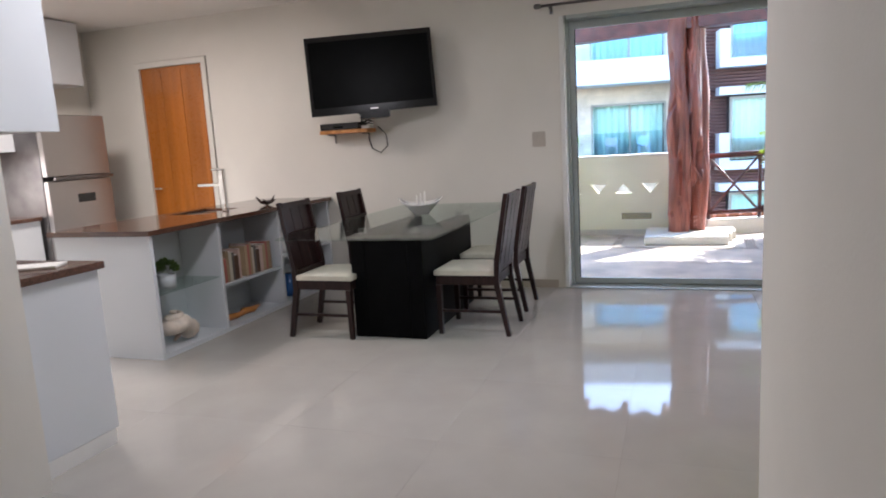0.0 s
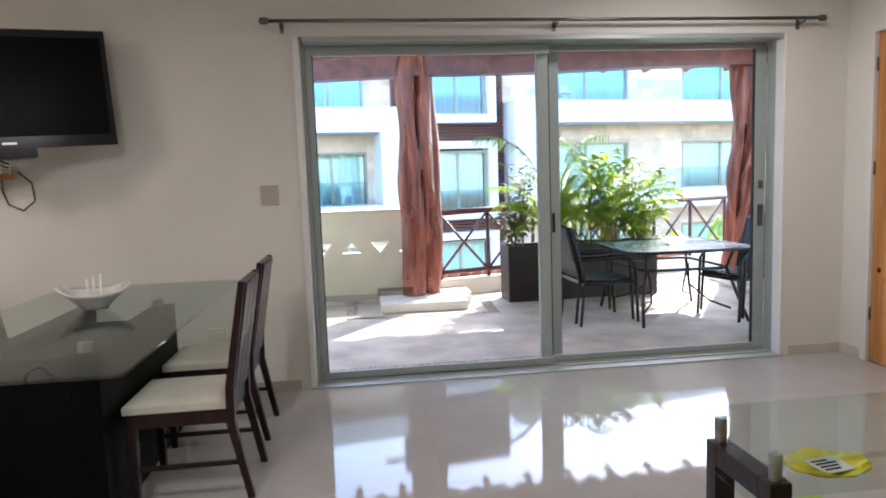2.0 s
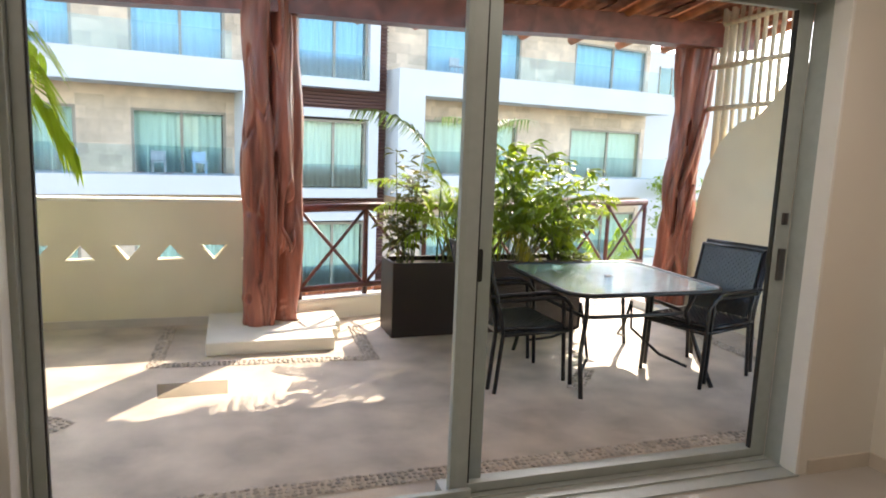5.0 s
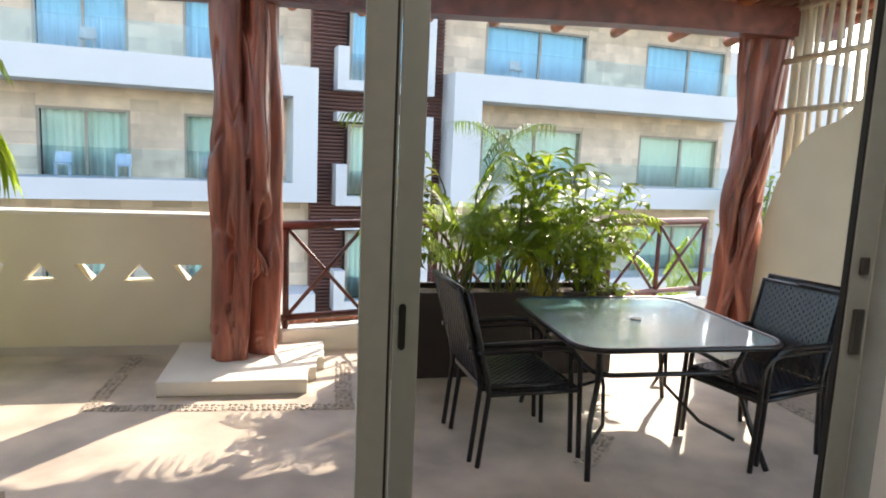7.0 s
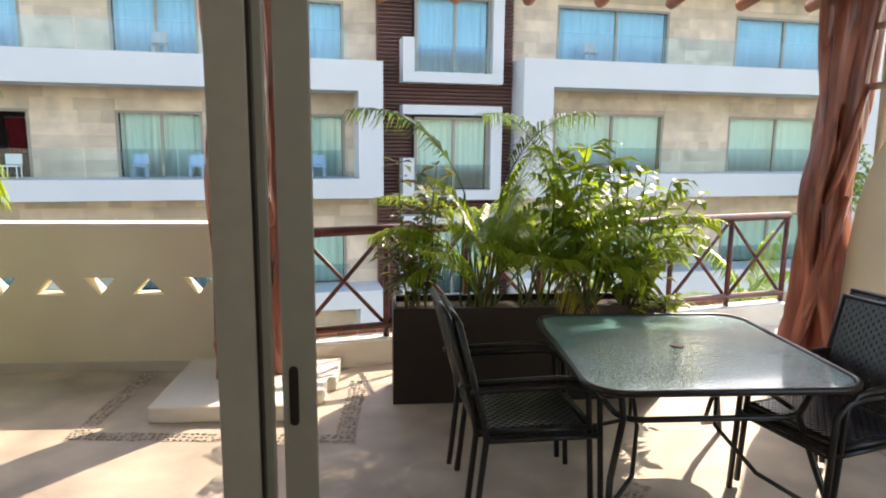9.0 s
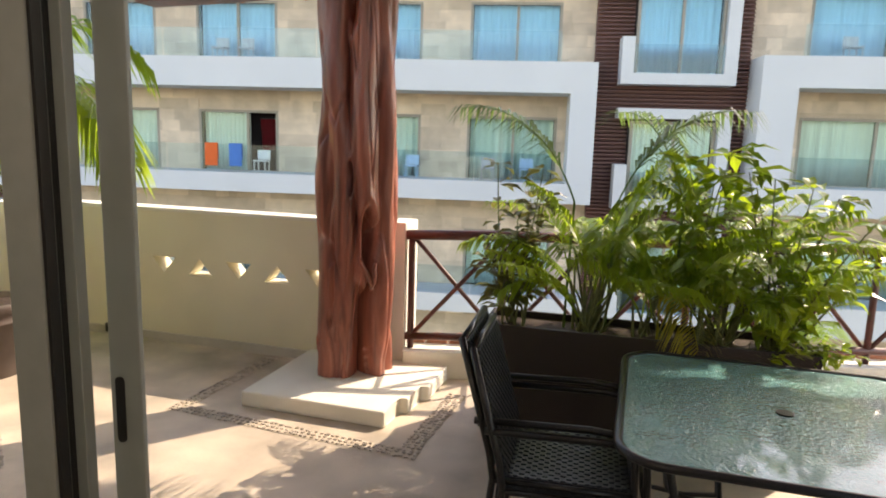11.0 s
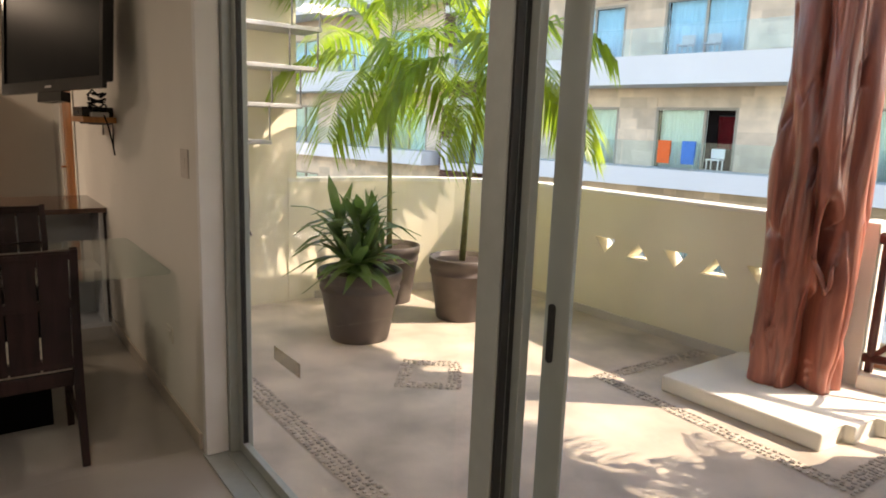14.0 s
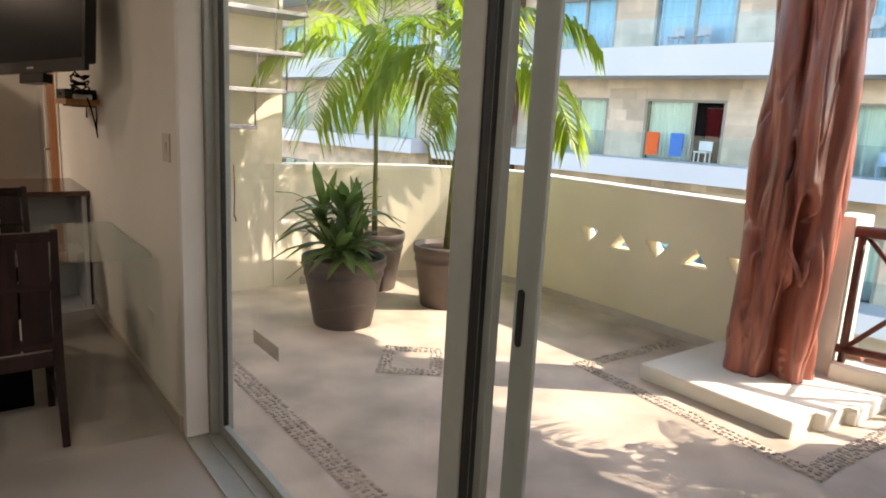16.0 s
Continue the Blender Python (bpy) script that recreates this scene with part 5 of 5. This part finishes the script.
# ---- patio table and chairs ----
pt = thing("patio_table", "square patio table with hammered glass and black steel legs", "table", m=pose(2.99, 7.60, PZ))
part("glass_top", prism(rounded(-0.585, -0.585, 0.585, 0.585, 0.15, 8), 0.688, 0.697), M_HGLASS, pt, "teal hammered glass top")
ol = rounded(-0.60, -0.60, 0.60, 0.60, 0.16, 8)
part("rim", tube([(x, y, 0.692) for x, y in ol + ol[:2]], 0.016, 8), M_BLKMETAL, pt, smooth=True)
part("umbrella_ring", lathe([(0.015, 0.6975), (0.032, 0.6975), (0.032, 0.703), (0.015, 0.703)], 18), M_BLKMETAL, pt)
for sx in (-1, 1):
    for sy in (-1, 1):
        part("leg", tube([(sx * 0.52, sy * (0.60 if sy < 0 else 0.50), 0.0), (sx * 0.47, sy * 0.47, 0.25), (sx * 0.40, sy * 0.40, 0.50), (sx * 0.44, sy * 0.46, 0.68)], 0.016, 8), M_BLKMETAL, pt, smooth=True)
    part("curved_brace", tube([(sx * 0.44, -0.42, 0.10), (sx * 0.30, -0.28, 0.16), (sx * 0.20, -0.05, 0.30), (sx * 0.22, 0.0, 0.50)], 0.011, 8), M_BLKMETAL, pt, smooth=True)
    part("curved_brace", tube([(sx * 0.44, 0.42, 0.10), (sx * 0.30, 0.28, 0.16), (sx * 0.20, 0.05, 0.30), (sx * 0.22, 0.0, 0.50)], 0.011, 8), M_BLKMETAL, pt, smooth=True)
ol2 = rounded(-0.42, -0.42, 0.42, 0.42, 0.10, 5)
part("stretcher_ring", tube([(x, y, 0.50) for x, y in ol2 + ol2[:2]], 0.014, 8), M_BLKMETAL, pt, smooth=True)


def woven(bm, o, ax, ay, nu, nv, th):
    """A woven panel: alternating proud strands over a backing sheet."""
    o, ax, ay = Vector(o), Vector(ax), Vector(ay)
    nm = ax.cross(ay).normalized()

    def brick(u0, v0, u1, v1, t0, t1):
        q = [o + ax * u + ay * v + nm * t for t in (t0, t1) for u, v in ((u0, v0), (u1, v0), (u1, v1), (u0, v1))]
        w = [bm.verts.new(c) for c in q]
        for f in ((3, 2, 1, 0), (4, 5, 6, 7), (0, 1, 5, 4), (1, 2, 6, 5), (2, 3, 7, 6), (3, 0, 4, 7)):
            bm.faces.new([w[i] for i in f])
    brick(0, 0, 1, 1, -th, 0)
    for i in range(nu):
        for j in range(nv):
            e = 0.5 if (i + j) % 2 else 0.25
            brick((i + 0.06) / nu, (j + 0.1) / nv, (i + 0.94) / nu, (j + 0.9) / nv, 0.0, th * e)
            brick((i + 0.06) / nu, (j + 0.1) / nv, (i + 0.94) / nu, (j + 0.9) / nv, -th * (1 + 0.75 - e), -th)


def patio_chair():
    """Faces +x; origin on the ground under the seat."""
    c = thing("patio_chair", "black woven resin armchair stacked on another at the patio table", "chair", "chairs round the patio table")
    s = bmesh.new()
    woven(s, (-0.25, -0.235, 0.405), (0.49, 0, 0), (0, 0.47, 0), 22, 24, 0.016)
    part("seat", s, M_WICKER, c, "black woven seat")
    s = bmesh.new()
    woven(s, (-0.245, -0.235, 0.45), (0, 0.47, 0), (-0.125, 0, 0.475), 24, 24, 0.016)
    part("backrest", s, M_WICKER, c, "black woven backrest")
    for y in (-0.255, 0.255):
        part("leg", tube([(0.285, y, 0.0), (0.265, y, 0.40), (0.255, y, 0.57), (0.20, y, 0.625), (0.10, y, 0.635), (-0.33, y, 0.625)], 0.0145, 8), M_BLKMETAL, c, "black steel front leg and armrest", smooth=True)
        part("leg", tube([(-0.30, y, 0.0), (-0.255, y, 0.40), (-0.27, y, 0.50), (-0.387, y, 0.94)], 0.0145, 8), M_BLKMETAL, c, smooth=True)
        part("seat_rail", tube([(-0.255, y, 0.395), (0.265, y, 0.395)], 0.013, 8), M_BLKMETAL, c, smooth=True)
    part("back_bar", tube([(-0.384, -0.255, 0.93), (-0.384, 0.255, 0.93)], 0.0145, 8), M_BLKMETAL, c, smooth=True)
    part("front_bar", tube([(0.265, -0.255, 0.393), (0.265, 0.255, 0.393)], 0.013, 8), M_BLKMETAL, c, smooth=True)
    return c


pc = patio_chair()
pc.matrix_basis = pose(2.225, 7.49, PZ, 0, 0, 4)
copy_thing(pc, pose(2.185, 7.515, PZ + 0.028, 0, -0.5, 4))
copy_thing(pc, pose(3.60, 7.32, PZ, 0, 0, 197))
copy_thing(pc, pose(3.645, 7.335, PZ + 0.028, 0, -0.5, 197))

# ---- pots and palms ----


def pot(label, m, rb, rt, h, soil_label):
    p = thing("plant_pot", label, "plant pot", "big pots on the patio", m)
    part("body", lathe([(0.001, 0), (rb, 0.0), (rb + 0.004, 0.012), (rb + (rt - rb) * 0.72, h * 0.72), (rb + (rt - rb) * 0.74 + 0.008, h * 0.735), (rb + (rt - rb) * 0.76 + 0.008, h * 0.76), (rb + (rt - rb) * 0.78, h * 0.775),
                        (rt * 0.955, h * 0.865), (rt * 0.99, h * 0.875), (rt, h * 0.985), (rt * 0.985, h), (rt * 0.93, h), (rt * 0.90, h * 0.90), (0.001, h * 0.90)], 48), M_POT, p, smooth=True)
    part("soil", lathe([(0.001, h * 0.88), (rt * 0.91, h * 0.88), (rt * 0.90, h * 0.925), (rt * 0.5, h * 0.94), (0.001, h * 0.93)], 32), M_SOIL, p, soil_label)
    return p


pot("large taupe plastic plant pot with rings", pose(-1.78, 7.26, PZ), 0.215, 0.315, 0.52, "soil with pale bark chips")
pot("large taupe plastic plant pot standing in the corner", pose(-2.60, 8.01, PZ), 0.20, 0.28, 0.52, "dark soil")
pot("large taupe plastic plant pot by the parapet", pose(-1.84, 8.26, PZ), 0.20, 0.28, 0.52, "dark soil")
st = thing("strap_leaf_plant", "dark green strap-leaved plant in a big pot", "plant", m=pose(-1.78, 7.26, PZ + 0.48))
b = bmesh.new()
r = random.Random(55)
for c in range(9):
    cx, cy = r.uniform(-.20, .20), r.uniform(-.18, .18)
    h0 = r.uniform(0.08, 0.46)
    tube([(cx * .5, cy * .5, 0), (cx, cy, h0)], 0.012, 6, b)
    for k in range(13):
        az, el = r.uniform(0, 6.283), radians(r.uniform(0, 76))
        d = Vector((math.cos(az) * math.cos(el), math.sin(az) * math.cos(el), math.sin(el)))
        p = Vector((cx, cy, h0 * r.uniform(.6, 1)))
        sd = d.cross(Vector((0, 0, 1))).normalized()
        ln, w = r.uniform(0.30, 0.46), r.uniform(0.030, 0.046)
        rowv = []
        for q, ww in ((0, .6), (.3, 1), (.65, .9), (1.0, .05)):
            cc = p + d * ln * q + Vector((0, 0, -0.20 * q * q * math.cos(el)))
            rowv.append((b.verts.new(cc - sd * w * ww), b.verts.new(cc + Vector((0, 0, -0.006))), b.verts.new(cc + sd * w * ww)))
        for a1, a2 in zip(rowv, rowv[1:]):
            b.faces.new((a1[0], a1[1], a2[1], a2[0]))
            b.faces.new((a1[1], a1[2], a2[2], a2[1]))
part("leaves", b, M_LEAF3, st)


def fan_palm(label, m, trunk_h, n, length, seed, bend=(0.0, 0.0), name="potted_palm", group="potted palms on the patio"):
    r = random.Random(seed)
    t = thing(name, label, "palm", group, m)
    top = Vector((bend[0], bend[1], trunk_h))
    part("trunk", tube([(0, 0, 0), (bend[0] * .3, bend[1] * .3, trunk_h * .5), top], [0.028, 0.02, 0.022], 10), M_STEM, t, smooth=True)
    part("crownshaft", tube([top, top + Vector((0, 0, 0.16)), top + Vector((0, 0, 0.24))], [0.024, 0.028, 0.014], 10), M_LEAF, t, smooth=True)
    b = bmesh.new()
    for k in range(n):
        az = k * 2.4 + r.uniform(-.3, .3)
        el = radians(88 - 78 * (k / n) ** 0.85)
        frond(b, top + Vector((0, 0, 0.2)), az, el, length * r.uniform(.85, 1.1), r.uniform(1.5, 2.5), 0.44, 32, 0.0155, r, 0.3)
    part("fronds", b, M_LEAF, t)


fan_palm("green palm with arching fronds in a corner pot", pose(-2.60, 8.01, PZ + 0.48), 1.38, 11, 1.20, 61, (0.02, -0.05))
fan_palm("green palm with drooping fronds by the parapet", pose(-1.84, 8.26, PZ + 0.48), 1.34, 12, 1.20, 62, (0.10, 0.03))

fan_palm("green garden palm growing below the patio railing", pose(6.0, 12.4, -7.0), 6.15, 13, 1.30, 63, (0.1, 0.05), "garden_palm", "")
fan_palm("green garden palm growing below the patio railing", pose(4.2, 13.0, -7.0), 6.1, 11, 1.00, 64, (0.05, 0.05), "garden_palm", "")

# ---- building across the garden ----
# upper-floor panes: the blue sky reflection is put into the tint
M_GSKY = glass_mat("painted_sky_glass", (0.72, 0.90, 0.98))
M_GGREEN = glass_mat("green_tinted_glass", (0.86, 0.95, 0.92))
apt = thing("apartment_building", "white and sandstone apartment building with maroon louvres", "building", m=pose(1.24, 21.6, 0, 0, 0, 10))
D = 1.25


def stones(s0, s1, z0, z1, holes, y, seed):
    r = random.Random(seed)
    verts, faces = [], []
    z = z0
    while z < z1 - 0.02:
        h = min(0.30, z1 - z)
        s = s0 + r.uniform(-.5, 0)
        while s < s1:
            w = r.uniform(0.35, 0.95)
            cuts = [(max(s, s0), min(s + w, s1))]
            for a, b_, c, d in holes:
                if c < z + h - 0.02 and d > z + 0.02:
                    cuts = [q for lo_, hi_ in cuts for q in ((lo_, min(hi_, a)), (max(lo_, b_), hi_)) if q[1] - q[0] > 0.03]
            for lo_, hi_ in cuts:
                if hi_ - lo_ > 0.03:
                    k0, p = len(verts), y - 0.02 - r.uniform(0, .008)
                    for yy in (y + 0.02, p):
                        verts += [(lo_ + .0015, yy, z + .0015), (hi_ - .0015, yy, z + .0015), (hi_ - .0015, yy, z + h - .0015), (lo_ + .0015, yy, z + h - .0015)]
                    faces += [(k0 + 4, k0 + 5, k0 + 6, k0 + 7), (k0, k0 + 1, k0 + 5, k0 + 4), (k0 + 1, k0 + 2, k0 + 6, k0 + 5), (k0 + 2, k0 + 3, k0 + 7, k0 + 6), (k0 + 3, k0, k0 + 4, k0 + 7)]
            s += w
        z += h
    me = bpy.data.meshes.new("stone_cladding")
    me.from_pydata(verts, [], faces)
    me.materials.append(M_STONE)
    o = new("stone_cladding", me)
    o.parent = apt
    tagged(o, "sandstone cladding blocks", kind="stuff")


def window(s0, s1, z0, z1, y, glass, open_right=False):
    w = part("window", box(s0, y - 0.03, z0, s0 + 0.07, y + 0.06, z1), M_WFRAME, apt)
    mid = s0 + (s1 - s0) * (0.52 if not open_right else 0.62)
    for a in (s1 - 0.07, mid - 0.035):
        part("frame", box(a, y - 0.03, z0, a + 0.07, y + 0.06, z1), M_WFRAME, w)
    for a, b_ in ((s0 + 0.07, mid - 0.035), (mid + 0.035, s1 - 0.07)):
        part("frame", box(a, y - 0.03, z1 - 0.07, b_, y + 0.06, z1), M_WFRAME, w)
    part("pane", box(s0 + 0.07, y + 0.01, z0, mid - 0.035, y + 0.02, z1 - 0.07), glass, w)
    if not open_right:
        part("pane", box(mid + 0.035, y + 0.01, z0, s1 - 0.07, y + 0.02, z1 - 0.07), glass, w)
    cv = bmesh.new()
    n = 40
    end = s1 - 0.08 if not open_right else mid
    pr = [(s0 + 0.08 + (end - s0 - 0.08) * k / n, y + 0.20 + 0.035 * math.sin(k * 1.7)) for k in range(n + 1)]
    lo_ = [cv.verts.new((a, b_, z0)) for a, b_ in pr]
    hi_ = [cv.verts.new((a, b_, z1 - 0.05)) for a, b_ in pr]
    for k in range(n):
        cv.faces.new((lo_[k], lo_[k + 1], hi_[k + 1], hi_[k]))
    part("curtain", cv, M_CURTAIN, w, "pale hanging curtain", smooth=True)


levels = [(-5.1, -3.6), (-2.25, -0.70), (0.66, 2.32), (3.58, 5.20)]


def wing(s0, s1, bays, lv_, bands, seed, blue, open_at=None):
    # one backing slab, its colour gives the shade inside the rooms
    part("room_back", box(s0, D + 0.65, -7, s1, D + 0.9, 6.6), M_ROOMSHADE, apt, "near-black backing, painted as the unlit rooms behind the windows")
    stones(s0, s1, -5.2, 6.2, [(a, b_, c, d) for a, b_ in bays for c, d in lv_], D, seed)
    bw = bmesh.new()
    for a, b_ in zip([s0] + [q[1] for q in bays], [q[0] for q in bays] + [s1]):
        box(a, D + 0.01, -7, b_, D + 0.25, 6.5, bw)
    for a, b_ in bays:
        for c, d in zip([-7] + [q[1] for q in lv_], [q[0] for q in lv_] + [6.5]):
            box(a, D + 0.01, c, b_, D + 0.25, d, bw)
    part("wall", bw, M_STONE, apt)
    for li, (c, d) in enumerate(lv_):
        for bi, (a, b_) in enumerate(bays):
            window(a, b_, c, d, D, M_GSKY if li == blue else M_GGREEN, open_right=(open_at == (li, bi)))
    for z0, z1 in bands:
        part("balcony_band", box(s0 + 0.001, 0.0, z0, s1 - 0.001, D + 0.24, z1), M_FWHITE, apt)
    n = max(1, int((s1 - s0 - 0.9) / 1.95))
    st_ = (s1 - s0 - 0.9) / n
    for z0, z1 in bands[1:4]:
        for k in range(n):
            a = s0 + (0.9 if s0 > 0 else 0.05) + st_ * k
            part("balustrade_pane", box(a, 0.10, z1, a + st_ - 0.03, 0.115, z1 + 0.72), M_BGLASS, apt, "clear glass balustrade")


LB = ((-5.70, -5.15), (-2.72, -2.25), (0.18, 0.67), (2.86, 3.60), (6.0, 6.7))
wing(-15.15, 0.0, [(-13.95, -11.85), (-10.68, -8.40), (-6.50, -4.45), (-3.20, -0.85)], levels, LB, 1, 3, (2, 1))
wing(-48.0, -18.9, [(-46.5 + 3.5 * k, -44.4 + 3.5 * k) for k in range(8)], levels, LB, 3, 3)
for z0, z1 in ((0.671, 2.859), (-5.149, -2.721)):
    part("balcony_end", box(-0.62, 0.0, z0, -0.002, D + 0.23, z1), M_FWHITE, apt)
# louvred towers


def tower(s0, s1, sills):
    part("tower_wall", box(s0 + 0.001, 1.0, -7, s1 - 0.001, 1.3, 8.4), M_LOUVRE, apt)
    lv, lf = [], []
    for k in range(150):
        z = -7 + 0.10 * k
        k0 = len(lv)
        lv += [(s0 + .002, 0.90, z), (s1 - .002, 0.90, z), (s1 - .002, 1.0, z + 0.075), (s0 + .002, 1.0, z + 0.075), (s0 + .002, 0.90, z + 0.03), (s1 - .002, 0.90, z + 0.03)]
        lf += [(k0, k0 + 1, k0 + 5, k0 + 4), (k0 + 4, k0 + 5, k0 + 2, k0 + 3), (k0, k0 + 3, k0 + 2, k0 + 1)]
    me = bpy.data.meshes.new("louvres")
    me.from_pydata(lv, [], lf)
    me.materials.append(M_LOUVRE)
    o = new("louvres", me)
    o.parent = apt
    tagged(o, "maroon horizontal louvres", kind="stuff")
    for zb in sills:
        a = s0 + 0.58
        part("window_surround", box(a, 0.40, zb, a + 2.72, 1.0, zb + 0.26), M_FWHITE, apt)
        part("window_surround", box(a, 0.40, zb + 0.261, a + 0.30, 1.0, zb + 1.12), M_FWHITE, apt)
        part("window_surround", box(a + 2.42, 0.40, zb + 0.261, a + 2.72, 1.0, zb + 2.26), M_FWHITE, apt)
        part("window_surround", box(a, 0.40, zb + 2.261, a + 2.72, 1.0, zb + 2.50), M_FWHITE, apt)
        # thin sheet coloured as the shade inside the tower window
        part("tower_shade_sheet", box(a + 0.32, 0.895, zb + 0.262, a + 2.41, 0.899, zb + 2.25), M_ROOMSHADE, apt)
        window(a + 0.34, a + 2.40, zb + 0.30, zb + 2.2, 0.60, M_GSKY if zb > 3 else M_GGREEN)
        part("balustrade_pane", box(a + 0.305, 0.44, zb + 0.262, a + 2.415, 0.452, zb + 0.95), M_BGLASS, apt, "clear glass balustrade")


tower(0.0, 3.75, (-2.85, 0.07, 3.15))
tower(-18.9, -15.15, (-2.85, 0.07, 3.15))
part("end_block", box(14.51, D + 0.4, -7, 21.0, D + 1.4, 5.6), M_FWHITE, apt, "white plain end block")
for q in range(2):
    ew = part("end_window", box(15.45 + 0.62 * q, D + 0.36, 3.95, 16.02 + 0.62 * q, D + 0.399, 5.0), M_FGLASS, apt, "small end window")
    part("frame", box(15.41 + 0.62 * q, D + 0.34, 3.90, 15.449 + 0.62 * q, D + 0.398, 5.05), M_WFRAME, ew)
wing(3.75, 14.5, [(5.15, 8.70), (10.95, 14.3)], [(-2.1, -0.55), (0.78, 2.48), (3.85, 5.45)], ((-5.7, -5.1), (-2.85, -2.1), (0.12, 0.78), (3.10, 3.82), (6.2, 6.9)), 2, 2)
for z0, z1 in ((0.781, 3.099), (-5.09, -2.851)):
    part("balcony_end", box(3.752, 0.0, z0, 4.60, D + 0.23, z1), M_FWHITE, apt)


def far_chair(s, z, colour):
    c = thing("balcony_chair", "small pale balcony chair behind glass", "chair", "chairs on the far balconies", apt.matrix_basis @ pose(s, 0.75, z) @ Matrix.Diagonal((0.8, 0.8, 0.78, 1)))
    part("seat", box(-0.22, -0.22, 0.36, 0.22, 0.22, 0.41), colour, c)
    part("backrest", box(-0.22, 0.20, 0.42, 0.22, 0.24, 0.74), colour, c)
    for a in (-0.2, 0.17):
        for b_ in (-0.2, 0.17):
            part("leg", box(a, b_, 0.0, a + 0.03, b_ + 0.03, 0.359), colour, c)


# white chairs greyed in colour for the veil of the balcony glass
M_CHDIM = mat("dimmed_white_resin", (0.42, 0.43, 0.44), 0.6)
M_CHB = mat("pale_blue_plastic", (0.40, 0.55, 0.70), 0.5)
for s, z, c in ((-12.9, 3.6, M_CHDIM), (-9.8, 3.6, M_CHDIM), (-9.1, 3.6, M_CHDIM), (-5.9, 0.67, M_CHB), (-4.6, 0.67, M_CHB), (-2.6, 0.67, M_CHDIM), (-1.6, 0.67, M_CHB), (-8.7, 0.67, M_CERAMIC), (-5.3, 3.6, M_CHDIM), (6.0, 3.82, M_CHDIM)):
    far_chair(s, z, c)
for s, col, lab in ((-9.80, (0.75, 0.13, 0.03), "orange towel hung over the balcony glass"), (-9.14, (0.05, 0.18, 0.50), "blue towel hung over the balcony glass")):
    tw = thing("towel", lab, "towel", m=apt.matrix_basis @ pose(s, 0.107, 1.41))
    b = bmesh.new()
    for yy in (-0.03, 0.03):
        box(-0.17, yy - 0.006, -0.58 if yy < 0 else -0.4, 0.17, yy + 0.006, 0.0, b)
    box(-0.17, -0.036, 0.0, 0.17, 0.036, 0.012, b)
    part("cloth", b, mat("towel_cloth", col, 0.95, vary=0.1, scale=20, bump=0.5, bump_scale=200), tw)

rc = thing("red_garment", "dark red garment hanging in the open far room", "garment", m=apt.matrix_basis @ pose(-8.85, D + 0.45, 1.25))
gm = bmesh.new()
cols = [(-0.24 + 0.04 * k, 0.03 * math.sin(k * 1.9)) for k in range(13)]
lo_g = [gm.verts.new((x * 0.8, y, 0.0)) for x, y in cols]
hi_g = [gm.verts.new((x, y, 0.85)) for x, y in cols]
for k in range(12):
    gm.faces.new((lo_g[k], lo_g[k + 1], hi_g[k + 1], hi_g[k]))
bmesh.ops.solidify(gm, geom=gm.faces[:], thickness=0.02)
part("cloth", gm, mat("red_cloth", (0.35, 0.02, 0.03), 0.9, vary=0.2, scale=6), rc, smooth=True)
part("hanger", tube([(-0.24, 0, 0.87), (0.24, 0, 0.87)], 0.012, 6), M_DARKSTEEL, rc)

# garden tree beyond the corner post
gt = thing("garden_tree", "small leafy green garden tree by the building end", "tree", m=pose(15.2, 22.6, -7.0))
part("trunk", tube([(0, 0, 0), (0.12, 0.05, 3.6), (0.0, 0.1, 6.2), (0.15, 0, 8.2)], [0.16, 0.12, 0.08, 0.02], 10), M_STEM, gt, smooth=True)
r = random.Random(77)
b, sm = bmesh.new(), bmesh.new()
for k in range(26):
    az, z0 = r.uniform(0, 6.283), r.uniform(5.4, 7.8)
    ln_ = r.uniform(0.5, 1.3) * (1.25 - 0.3 * abs(z0 - 6.6))
    e = Vector((math.cos(az) * ln_, math.sin(az) * ln_, z0 + r.uniform(0.2, 0.9)))
    tube([(0.03, 0.08, z0 - 0.2), e], [0.03, 0.008], 5, sm)
    for j in range(46):
        p = Vector((0.03, 0.08, z0)).lerp(e, r.uniform(0.45, 1.05)) + Vector((r.gauss(0, .16), r.gauss(0, .16), r.gauss(0, .14)))
        broad_leaf(b, p, Vector((r.uniform(-1, 1), r.uniform(-1, 1), r.uniform(-.6, .6))), r.uniform(.13, .22), r.uniform(.035, .06), r)
part("limbs", sm, M_STEM, gt)
part("crown", b, M_LEAF2, gt)
